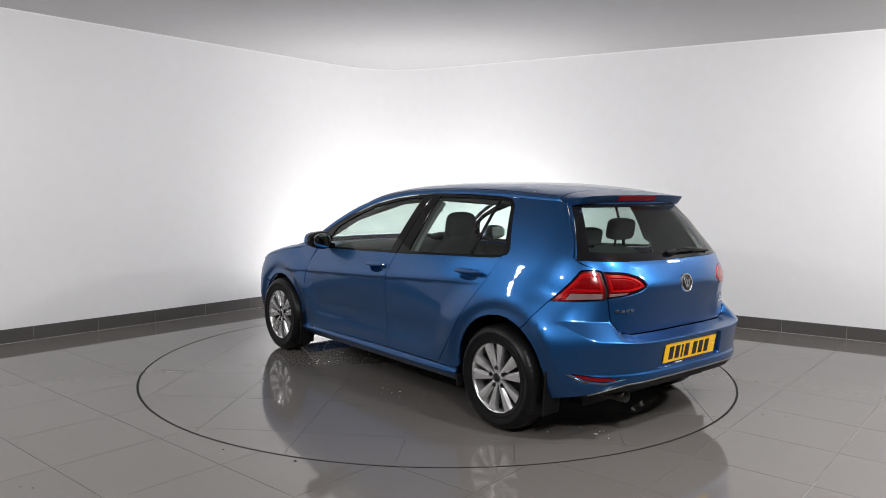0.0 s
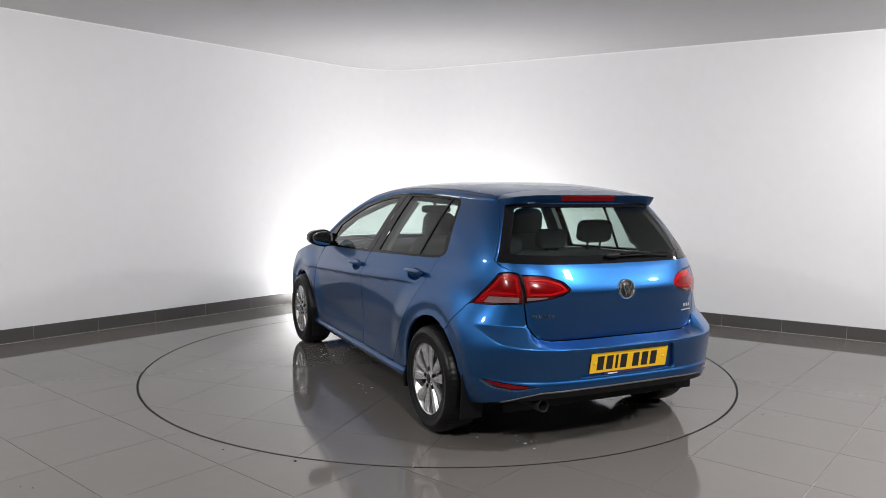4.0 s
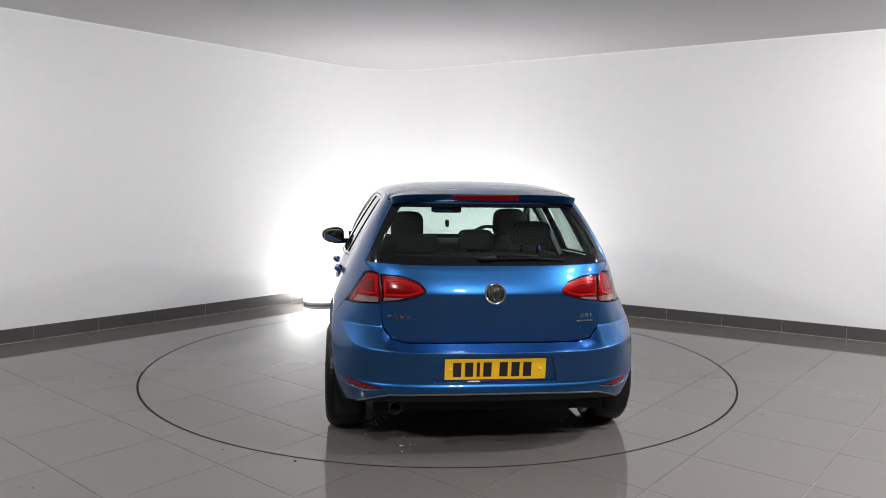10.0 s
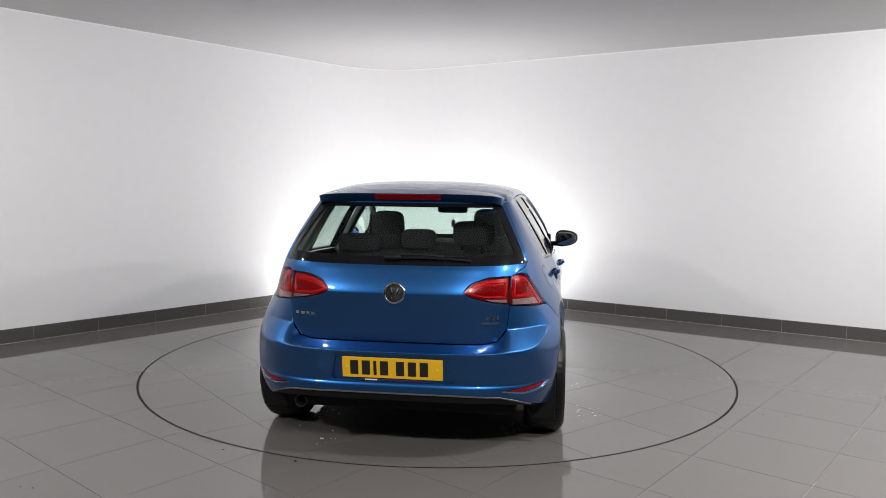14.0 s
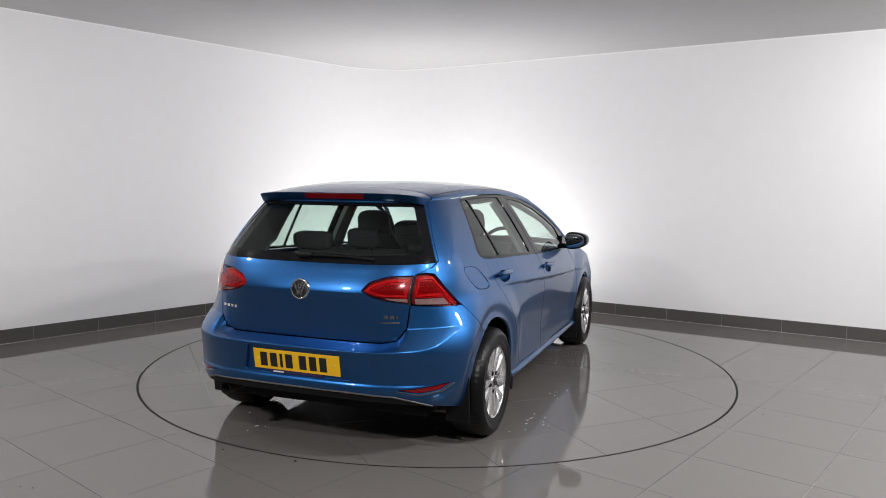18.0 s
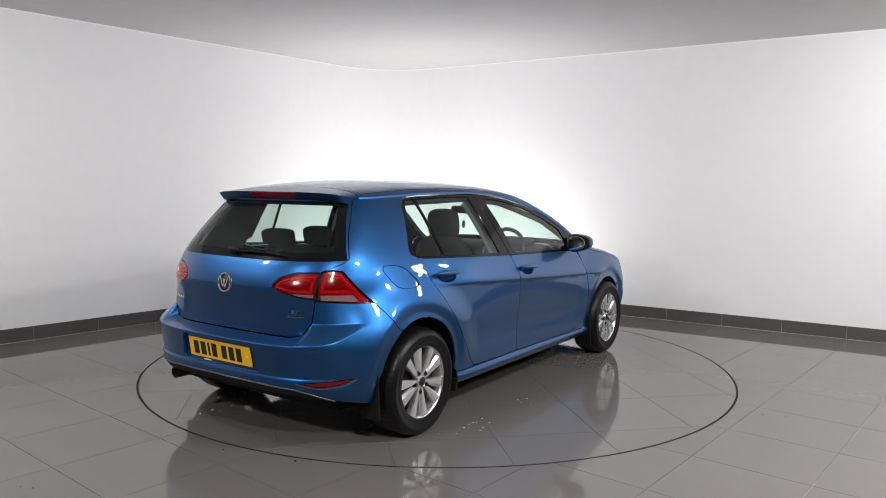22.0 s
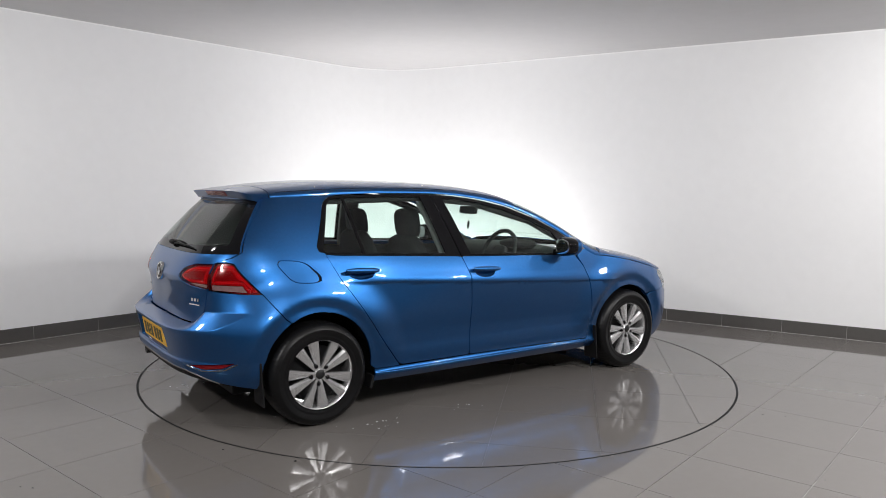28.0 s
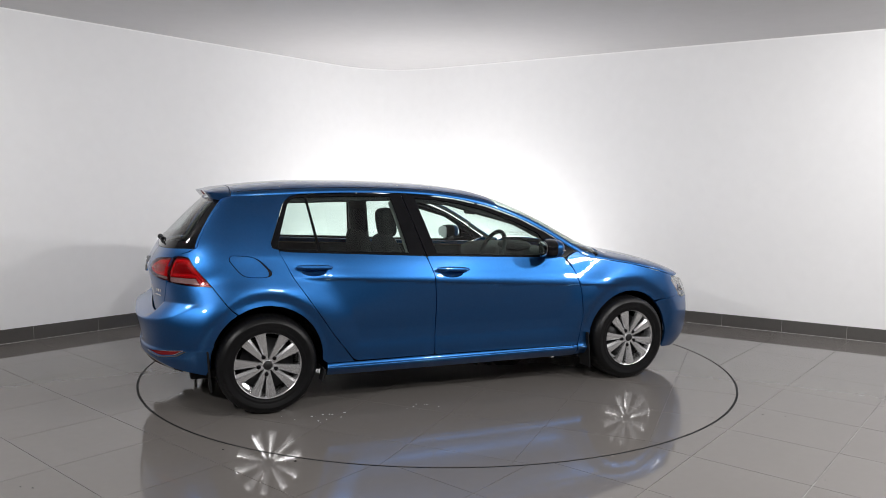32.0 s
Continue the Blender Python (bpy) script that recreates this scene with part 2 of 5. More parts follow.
def slab_mesh(poly, mat, top=0.0, deep=0.012):
    """A tile of any outline: a flat top with a worn arris and sides."""
    n = len(poly)
    cx, cy = sum(p[0] for p in poly) / n, sum(p[1] for p in poly) / n
    inner = []
    for i in range(n):
        a, p, b = Vector(poly[i - 1]), Vector(poly[i]), Vector(poly[(i + 1) % n])
        u, v = (p - a).normalized(), (b - p).normalized()
        nrm = Vector((-(u.y + v.y), u.x + v.x))
        inner.append(p + nrm.normalized() * 0.0004 if nrm.length > 1e-6 else p)
    verts = [(p[0], p[1], top) for p in inner] + [(p[0], p[1], top - 0.0012) for p in poly] + [(p[0], p[1], top - deep) for p in poly]
    faces = [tuple(range(n))]
    for k in (0, 1):
        faces += [(k * n + (i + 1) % n, k * n + i, (k + 1) * n + i, (k + 1) * n + (i + 1) % n) for i in range(n)]
    return mesh_from("tile", verts, faces, mat)


GRID_A = radians(50.0)
GRID_U = Vector((math.cos(GRID_A), math.sin(GRID_A)))
GRID_V = Vector((math.sin(GRID_A), -math.cos(GRID_A)))


def ccw(poly):
    area = sum(poly[i - 1][0] * poly[i][1] - poly[i][0] * poly[i - 1][1] for i in range(len(poly)))
    return poly if area > 0 else poly[::-1]


def build_floor():
    pts = [(p.x, p.y) for p in LINE]
    base = mesh_from("floor", [(x, y, -0.003) for x, y in pts] + [(x, y, -0.15) for x, y in pts],
                     [tuple(range(len(pts)))[::-1], tuple(range(len(pts), 2 * len(pts)))]
                     + [(i, (i + 1) % len(pts), len(pts) + (i + 1) % len(pts), len(pts) + i) for i in range(len(pts))], GROUT)
    floor = tagged(new("floor", base), "polished grey porcelain tile floor with thin joints", "floor", kind="structure")
    # room limits as half planes for the straight walls
    def plane(a, b):
        t = (b - a).normalized()
        n = Vector((-t.y, t.x))
        return (n.x, n.y, n.dot(a) - 0.012)
    lims = [plane(LINE[1], LINE[2]), plane(LINE[-3], LINE[-2])]
    mid = LINE[10]
    t = (LINE[12] - LINE[8]).normalized()
    n = Vector((-t.y, t.x))
    lims.append((n.x, n.y, n.dot(mid) - 0.012))
    lims += [(1.0, 0.0, 6.83), (-1.0, 0.0, 6.75), (0.0, -1.0, 8.18)]
    gap = 0.0015
    rr = RING_R + 0.007
    du, dv = 0.573, 0.59
    for i in range(-20, 18):
        for j in range(-18, 20):
            u0, v0 = -1.283 + du * i, 0.01 + dv * j
            sq = [GRID_U * (u0 + a) + GRID_V * (v0 + b) for a, b in ((gap, gap), (gap, dv - gap), (du - gap, dv - gap), (du - gap, gap))]
            sq = ccw([(p.x, p.y) for p in sq])
            c = Vector((sum(p[0] for p in sq) / 4, sum(p[1] for p in sq) / 4))
            if abs(c.x) > 7.3 or c.y < -8.7:
                continue
            sq = clip_convex(sq, lims)
            if not sq:
                continue
            far = [math.hypot(*p) for p in sq]
            if max(far) < rr and c.length < rr:
                continue
            if min(far) > rr and c.length > rr + 0.45:
                shapes = [sq]
            else:
                shapes = cut_disc(sq, rr)
            for s in shapes:
                if len(s) > 2:
                    part("tile", slab_mesh(s, TILE), TILE, floor)
    # skirting boards of dark tile, one piece after another
    for name, start, along, first, step, count, face in (("baseboard_west", CORNER, ALONG_LEFT, 0.86, 0.573, 14, 1), ("baseboard_east", CORNER, ALONG_RIGHT, 0.86, 0.568, 14, -1)):
        run = tagged(new(name), "dark grey tile skirting along the wall", "skirting", kind="structure")
        run.empty_display_size = 0.1
        nrm = Vector((along.y, -along.x)) * face
        offset = 0.0
        if face == 1:
            offset = ((CORNER - Vector((-3.631, 0.635))).length - first) % step
        else:
            offset = ((CORNER - Vector((3.439, 1.36))).length - first) % step
        for k in range(-1, count):
            a, b = max(first, first + offset + step * k + 0.0016), first + offset + step * (k + 1) - 0.0016
            if b - a < 0.02:
                continue
            p, q = start + along * a, start + along * b
            foot = [(p.x, p.y), (q.x, q.y), (q.x - nrm.x * 0.010, q.y - nrm.y * 0.010), (p.x - nrm.x * 0.010, p.y - nrm.y * 0.010)]
            part("tile", slab_mesh(ccw(foot), SKIRTING, SKIRT_Z, SKIRT_Z + 0.004), SKIRTING, run)
        p, q = start + along * first, start + along * (first + step * count)
        for tag_name, deep, top in (("backing", 0.0088, SKIRT_Z - 0.002), ("floor_joint", 0.0135, 0.0025)):
            foot = [(p.x, p.y), (q.x, q.y), (q.x - nrm.x * deep, q.y - nrm.y * deep), (p.x - nrm.x * deep, p.y - nrm.y * deep)]
            part(tag_name, slab_mesh(ccw(foot), PALE_GROUT, top, top + 0.004), PALE_GROUT, run, "pale grout line")
    curve_run = LINE[2:19]
    bend = new("baseboard_bend", strip("baseboard_bend", [p - Vector((0, 0.010)) for p in curve_run], 0.0, SKIRT_Z, 0.009, SKIRTING))
    tagged(bend, "dark grey skirting round the curved corner", "skirting", kind="structure")


def cut_disc(sq, rr, keep_inside=False):
    """What is left of a tile outside (or inside) the turntable's circle: its outline, or none."""
    out = []
    n = len(sq)
    for i in range(n):
        a, b = Vector(sq[i]), Vector(sq[(i + 1) % n])
        for k in range(24):
            out.append(a + (b - a) * (k / 24))
    good = [(p.length < rr) == keep_inside for p in out]
    if all(good):
        return [sq]
    if not any(good):
        return []
    # walk round, and follow the circle where the outline is cut away
    m = len(out)
    runs, i = [], 0
    start = next(k for k in range(m) if good[k] and not good[k - 1])
    run = []
    for k in range(m + 1):
        q = (start + k) % m
        if k < m and good[q]:
            if not run:
                run.append(cross(out[q - 1], out[q], rr))
            run.append(out[q])
        elif run:
            run.append(cross(out[q - 1], out[q], rr))
            runs.append(run)
            run = []
    shapes = []
    if keep_inside or len(runs) == 1:
        poly = []
        for r, nxt in zip(runs, runs[1:] + runs[:1]):
            poly += r + arc_between(r[-1], nxt[0], rr)
        shapes.append(thin([(p.x, p.y) for p in poly]))
    else:
        for r in runs:
            shapes.append(thin([(p.x, p.y) for p in r + arc_between(r[-1], r[0], rr)]))
    return shapes


def thin(poly):
    """Drops points that lie on a straight line between their neighbours, or on top of one another."""
    out = []
    for i in range(len(poly)):
        a, p, b = Vector(poly[i - 1]), Vector(poly[i]), Vector(poly[(i + 1) % len(poly)])
        if (p - a).length < 1e-5:
            continue
        u, v = (p - a).normalized(), (b - p).normalized() if (b - p).length > 1e-6 else (p - a).normalized()
        if abs(u.x * v.y - u.y * v.x) > 1e-4:
            out.append(poly[i])
    return out


def cross(a, b, rr):
    for _ in range(30):
        m = (a + b) / 2
        if (m.length < rr) == (a.length < rr):
            a = m
        else:
            b = m
    return (a + b) / 2


def arc_between(p, q, rr):
    a, b = math.atan2(p.y, p.x), math.atan2(q.y, q.x)
    d = (b - a + math.pi) % (2 * math.pi) - math.pi
    n = max(2, int(abs(d) / 0.03))
    return [Vector((rr * math.cos(a + d * k / n), rr * math.sin(a + d * k / n))) for k in range(1, n)]


# the car's frame: x forward from the rear axle, y to its left; the turntable's axis stands at this point of it
AXIS = (1.512, 0.077)


def build_turntable():
    table = tagged(new("turntable"), "flush rotating turntable disc tiled in polished grey porcelain", "turntable")
    n = 128
    part("ring_joint", mesh_from("ring_joint", *lathe([(RING_R - 0.009, -0.0016), (RING_R + 0.009, -0.0016)], n, "z"), RUBBER), RUBBER, table, "black rubber ring round the turntable edge")
    part("bed", mesh_from("bed", *lathe([(0.001, -0.0022), (RING_R - 0.0085, -0.0022)], n, "z"), DARK_GROUT), DARK_GROUT, table)
    size, gap, rr = 0.608, 0.0013, RING_R - 0.008
    r2 = math.sqrt(0.5)
    for i in range(-6, 7):
        for j in range(-6, 7):
            # diagonal to the car: lines of x + y and x - y
            p0, q0 = (0.72 - AXIS[0] - AXIS[1]) * r2 + size * i, (-1.135 - AXIS[0] + AXIS[1]) * r2 + size * j
            sq = [((a + b) * r2, (a - b) * r2) for a, b in ((p0 + gap, q0 + gap), (p0 + size - gap, q0 + gap), (p0 + size - gap, q0 + size - gap), (p0 + gap, q0 + size - gap))]
            sq = ccw(sq)
            c = Vector((sum(p[0] for p in sq) / 4, sum(p[1] for p in sq) / 4))
            if c.length > rr + 0.5:
                continue
            shapes = [sq] if max(math.hypot(*p) for p in sq) < rr else cut_disc(sq, rr, True)
            for s in shapes:
                if len(s) > 2:
                    part("tile", slab_mesh(s, TILE), TILE, table)
    return table


def build_specks(table):
    """Drops of water left on the turntable by the car, and crumbs on the floor beside it."""
    rng = random.Random(5)
    verts, faces = [], []
    def drop(x, y, rx, ry, h, n=10):
        k = len(verts)
        a0 = rng.uniform(0, 6.28)
        ring = [rng.uniform(0.75, 1.2) for _ in range(n)]
        for lv, (f, z) in enumerate(((1.0, 0.0), (0.75, h * 0.7), (0.35, h))):
            for i in range(n):
                a = 2 * math.pi * i / n
                px, py = rx * f * ring[i] * math.cos(a), ry * f * ring[i] * math.sin(a)
                verts.append((x + px * math.cos(a0) - py * math.sin(a0), y + px * math.sin(a0) + py * math.cos(a0), z + 0.0002))
        for lv in (0, 1):
            for i in range(n):
                a, b = k + lv * n + i, k + lv * n + (i + 1) % n
                faces.append((a, b, b + n, a + n))
        faces.append(tuple(k + 2 * n + i for i in range(n)))
    for cx, cy, spread, count in ((2.10, 0.85, 0.07, 16), (1.05, 0.90, 0.08, 9), (2.28, 0.56, 0.05, 5), (0.30, -1.03, 0.10, 14), (0.93, -1.03, 0.06, 7), (0.0, 0.59, 0.09, 20), (-0.40, 0.43, 0.06, 8), (-0.12, -0.56, 0.07, 12)):
        for _ in range(count):
            x, y = cx + rng.gauss(0, spread), cy + rng.gauss(0, spread * 0.6)
            s = rng.uniform(0.002, 0.008) * (1.8 if rng.random() < 0.15 else 1)
            drop(x - AXIS[0], y - AXIS[1], s, s * rng.uniform(0.5, 1), s * 0.25)
    ob = part("water_drops", mesh_from("water_drops", verts, faces, WATER, True), WATER, table, "scattered drops of water on the tiles")
    tagged(ob, kind="stuff")
    for x, y, s in ((-0.731, -2.190, 0.011), (-1.148, -2.036, 0.006), (-1.946, -2.54, 0.005), (-1.882, -2.552, 0.006), (2.059, -1.339, 0.005), (2.183, -1.38, 0.005), (1.911, -2.375, 0.004)):
        bm = bmesh.new()
        bmesh.ops.create_icosphere(bm, subdivisions=1, radius=1.0)
        for v in bm.verts:
            v.co = Vector((v.co.x * s * rng.uniform(0.7, 1.3), v.co.y * s * 0.7, max(0.0, v.co.z * s * 0.5)))
        me = bpy.data.meshes.new("grit")
        bm.to_mesh(me)
        bm.free()
        me.materials.append(RUBBER)
        crumb = tagged(new("grit"), "small dark crumb of grit on the tile floor", "grit", "grit on the floor")
        crumb.location = (x, y, 0)
        part("crumb", me, RUBBER, crumb)


# ---- the car's surface ----
# s runs round the car at each height: -1..1 the rear with its corners (0 in the middle), then along the side, then the front
XS, XE = 0.10, 2.95
S_FRONT = 1 + XE - XS
side_profile = curve([(0.12, 0.75), (0.18, 0.80), (0.21, 0.836), (0.235, 0.862), (0.252, 0.876), (0.261, 0.878), (0.272, 0.867), (0.285, 0.863), (0.30, 0.8615), (0.35, 0.863), (0.375, 0.8625), (0.42, 0.8595), (0.48, 0.861), (0.55, 0.868), (0.63, 0.8770), (0.70, 0.8845), (0.76, 0.8895), (0.786, 0.8910),
                      (0.793, 0.8955), (0.797, 0.8958), (0.86, 0.876), (0.92, 0.852), (0.97, 0.829), (1.0, 0.814), (1.1, 0.761), (1.2, 0.704), (1.3, 0.640), (1.38, 0.582), (1.46, 0.52)])
side_soft = curve([(0.12, 0.75), (0.18, 0.795), (0.22, 0.818), (0.26, 0.835), (0.30, 0.847), (0.34, 0.855), (0.375, 0.859), (0.42, 0.862), (0.55, 0.868), (0.68, 0.878), (0.76, 0.880), (0.83, 0.872),
                   (0.90, 0.855), (0.97, 0.829), (1.0, 0.814), (1.1, 0.761), (1.2, 0.704), (1.3, 0.640), (1.38, 0.582), (1.46, 0.52)])
taper_low = curve([(-0.75, 0.955), (-0.3, 0.978), (-0.1, 0.985), (0.3, 0.995), (1.0, 1.0), (2.3, 1.0), (2.7, 1.0), (3.0, 0.985)])
taper_high = curve([(-0.75, 0.845), (-0.3, 0.893), (-0.1, 0.911), (0.1, 0.928), (0.3, 0.946), (0.7, 0.975), (1.1, 0.993), (1.4, 1.0), (2.0, 0.99), (2.4, 0.975), (3.0, 0.95)])
crease_z = curve([(0.1, 0.848), (0.317, 0.836), (0.6, 0.823), (0.83, 0.808), (1.08, 0.793), (1.43, 0.772), (1.87, 0.746), (2.19, 0.728), (2.5, 0.716), (3.0, 0.700)])
# the tailgate's face, the bumper's face under its ledge, and the plain rounded hull that both run out into at the corners
gate_x = curve([(0.55, -0.620), (0.617, -0.630), (0.70, -0.638), (0.80, -0.653), (0.872, -0.667), (0.880, -0.6655), (0.90, -0.6585), (0.93, -0.644), (0.96, -0.627),
                (1.0, -0.603), (1.03, -0.580), (1.06, -0.555), (1.15, -0.470), (1.25, -0.372), (1.34, -0.272), (1.40, -0.19)])
bumper_x = curve([(0.14, -0.35), (0.20, -0.52), (0.25, -0.625), (0.31, -0.685), (0.335, -0.700), (0.37, -0.720), (0.404, -0.722), (0.424, -0.714), (0.45, -0.717), (0.54, -0.735),
                  (0.59, -0.745), (0.64, -0.738), (0.70, -0.725)])
rear_soft = curve([(0.14, -0.35), (0.20, -0.52), (0.25, -0.625), (0.31, -0.685), (0.37, -0.722), (0.408, -0.727), (0.424, -0.716), (0.45, -0.715), (0.54, -0.705), (0.62, -0.690), (0.70, -0.674), (0.80, -0.658),
                   (0.88, -0.643), (0.93, -0.625), (1.0, -0.590), (1.06, -0.548), (1.15, -0.466), (1.25, -0.369), (1.34, -0.270), (1.40, -0.19)])
rear_power = curve([(0.2, 3.9), (0.5, 3.8), (0.8, 3.5), (0.95, 3.8), (1.05, 4.4), (1.3, 5.0), (1.4, 5.4)])
front_x = curve([(0.12, 3.30), (0.20, 3.44), (0.30, 3.50), (0.45, 3.515), (0.55, 3.50), (0.65, 3.455), (0.72, 3.40), (0.80, 3.2), (0.9, 3.0)])
WHEEL_R, WHEEL_F = (0.012, 0.305), (2.655, 0.300)


def smoothstep(a, b, x):
    t = np.clip((x - a) / (b - a), 0, 1)
    return t * t * (3 - 2 * t)


def half_width(x, z):
    """Half the body's width at x along the car and height z."""
    zc = crease_z(x)
    zz = z - (zc - 0.795) * np.clip(1 - np.abs(z - zc) / 0.35, 0, 1)
    k = smoothstep(0.55, 0.86, z)
    soft = np.maximum(smoothstep(2.28, 2.80, x), smoothstep(0.55, 0.10, x))
    return (side_profile(zz) * (1 - soft) + side_soft(z) * soft) * (taper_low(x) * (1 - k) + taper_high(x) * k)


def flare(x, z):
    """How far the skin stands out round the wheel arches."""
    out = 0.0
    for wx, wz in (WHEEL_R, WHEEL_F):
        d = np.hypot(x - wx, z - wz - 0.03)
        out = out + (0.026 * smoothstep(0.62, 0.425, d) - 0.016 * smoothstep(0.43, 0.365, d)) * smoothstep(0.29, 0.47, z)
    return out


def cap_s(y, z, x):
    """s of the rear's point at y, where it lies at about x along the car."""
    return math.asin(min(1.0, y / float(half_width(x, z))) ** (float(rear_power(z)) / 2)) / (math.pi / 2)


# the bumper's ledge: its outer edge climbs at the corners, its root follows the tailgate's seam
ledge_edge = curve([(0.0, 0.590), (cap_s(0.45, 0.592, -0.7), 0.592), (cap_s(0.60, 0.596, -0.65), 0.596), (cap_s(0.67, 0.60, -0.6), 0.600), (cap_s(0.73, 0.616, -0.52), 0.616), (cap_s(0.76, 0.645, -0.46), 0.645), (cap_s(0.775, 0.672, -0.42), 0.672), (1.0, 0.676)])
ledge_root = curve([(0.0, 0.616), (cap_s(0.45, 0.616, -0.66), 0.616), (cap_s(0.525, 0.632, -0.64), 0.634), (cap_s(0.575, 0.69, -0.6), 0.692), (1.0, 0.696)])


def rear_x(a, z):
    """How far back the rear stands at height z, a of the way round to the side."""
    ze, zc = ledge_edge(a), ledge_root(a)
    k = np.clip((z - ze) / (zc - ze), 0, 1)
    cut = bumper_x(np.minimum(z, ze)) * (1 - k) + gate_x(np.maximum(z, zc)) * k
    fade = smoothstep(0.56, 0.76, a)
    return cut * (1 - fade) + rear_soft(z) * fade


def surface(s, z, side=1):
    """The place on the car's side, rear or front at (s, z)."""
    s, z = np.asarray(s, float), np.asarray(z, float)
    sg = np.where(s < 0, -1.0, 1.0) * side
    a = np.abs(s)
    x_side = XS + (np.clip(a, 1, S_FRONT) - 1)
    # rear cap
    tau = np.clip(a, 0, 1) * math.pi / 2
    n = rear_power(z)
    xr = rear_x(np.clip(a, 0, 1), z)
    x = np.where(a < 1, xr + (XS - xr) * (1 - np.abs(np.cos(tau)) ** (2 / n)), x_side)
    w = half_width(x, z)
    y = np.where(a < 1, w * np.abs(np.sin(tau)) ** (2 / n), w)
    # front cap
    tf = np.clip(a - S_FRONT, 0, 1) * math.pi / 2
    xf = front_x(z)
    x = np.where(a > S_FRONT, XE + (xf - XE) * np.abs(np.sin(tf)) ** (2 / 2.5), x)
    y = np.where(a > S_FRONT, w * np.abs(np.cos(tf)) ** (2 / 2.5), y)
    y = y + flare(x, z) * np.clip(y / w, 0, 1) ** 3
    return np.stack([x, y * sg, z], -1)


def surface_normal(s, z, side=1, h=0.0025):
    s, z = np.asarray(s, float), np.asarray(z, float)
    du = surface(s + h, z, side) - surface(s - h, z, side)
    dv = surface(s, z + h, side) - surface(s, z - h, side)
    n = -np.cross(du, dv) * side
    return n / np.maximum(np.linalg.norm(n, axis=-1, keepdims=True), 1e-9)


def at_x(x, z):
    """s of the point of the side that lies at x."""
    if x >= XS:
        if x <= XE:
            return 1 + x - XS
        k = min((x - XE) / (float(front_x(z)) - XE), 1.0)
        return S_FRONT + math.asin(k ** 1.25) / (math.pi / 2)
    xr = float(rear_soft(z))
    c = max(0.0, 1 - (x - xr) / (XS - xr))
    return math.acos(min(1, c ** (float(rear_power(z)) / 2))) / (math.pi / 2)


def at_y(y, z):
    """s of the point of the rear that lies at y."""
    lo, hi = 0.0, 1.0
    for _ in range(24):
        m = (lo + hi) / 2
        lo, hi = (m, hi) if float(surface(m, z)[1]) < abs(y) else (lo, m)
    return math.copysign((lo + hi) / 2, y)


def outline(points, radius=0.02):
    """A closed outline in (s, z) from points ("x" or "y", place, z[, radius]), its corners rounded and its sides cut short."""
    ways = {"x": at_x, "y": at_y, "s": lambda v, z: S_FRONT + v}
    raw = [(ways[p[0]](p[1], p[2]), p[2], p[3] if len(p) > 3 else radius) for p in points]
    n = len(raw)
    out = []
    for i in range(n):
        a, p, b = (Vector(raw[k % n][:2]) for k in (i - 1, i, i + 1))
        r = min(raw[i][2], (a - p).length * 0.45, (b - p).length * 0.45)
        if r < 0.002:
            out.append(p)
            continue
        q0, q1 = p + (a - p).normalized() * r, p + (b - p).normalized() * r
        for t in (0, 0.2, 0.4, 0.6, 0.8, 1):
            out.append(q0 * (1 - t) ** 2 + p * 2 * t * (1 - t) + q1 * t * t)
    return dense(out)


def dense(poly, step=0.025):
    out = []
    for i in range(len(poly)):
        a, b = Vector(poly[i]), Vector(poly[(i + 1) % len(poly)])
        k = max(1, int((b - a).length / step + 0.5))
        out += [a + (b - a) * (j / k) for j in range(k)]
    clean = []
    for p in out:
        if not clean or (p - clean[-1]).length > 0.0008:
            clean.append(p)
    return [(p.x, p.y) for p in clean]


def inset(poly, d):
    """The outline moved inwards by d."""
    poly = ccw(list(poly))
    n = len(poly)
    out = []
    for i in range(n):
        a, p, b = Vector(poly[i - 1]), Vector(poly[i]), Vector(poly[(i + 1) % n])
        u, v = (p - a).normalized(), (b - p).normalized()
        nn = Vector((-u.y, u.x)) + Vector((-v.y, v.x))
        if nn.length < 1e-6:
            nn = Vector((-u.y, u.x))
        nn.normalize()
        k = max(0.4, nn.dot(Vector((-u.y, u.x))))
        out.append(p + nn * min(d / k, d * 2))
    return [(p.x, p.y) for p in out]


def crease_lines(poly):
    """Rows of points along the side's and the tailgate's sharp lines, for crisp edges."""
    s0, s1 = min(p[0] for p in poly), max(p[0] for p in poly)
    rows = []
    if s1 > 1.0:
        for z in (0.245, 0.252, 0.261, 0.266, 0.272):
            rows.append([(float(x), z) for x in np.arange(max(s0, 1.0), min(s1, S_FRONT) + 0.04, 0.04)])
        xs = np.arange(max(s0, 1.0), min(s1, S_FRONT) + 0.03, 0.03)
        for d in (-0.006, -0.0015, 0.004, 0.014):
            rows.append([(float(x), float(crease_z(XS + x - 1)) + d) for x in xs])
    if s0 < 1.0:
        ss = np.arange(max(s0, -1.0), min(s1, 1.0) + 0.02, 0.02)
        for z in (0.371, 0.406, 0.415, 0.425, 0.870, 0.876, 0.882):
            rows.append([(float(x), z) for x in ss])
        for line, d in ((ledge_edge, -0.006), (ledge_edge, 0.0), (ledge_edge, 0.005), (ledge_root, -0.005), (ledge_root, 0.004)):
            rows.append([(float(x), float(line(abs(x))) + d) for x in ss if abs(x) < 0.74])
    return rows


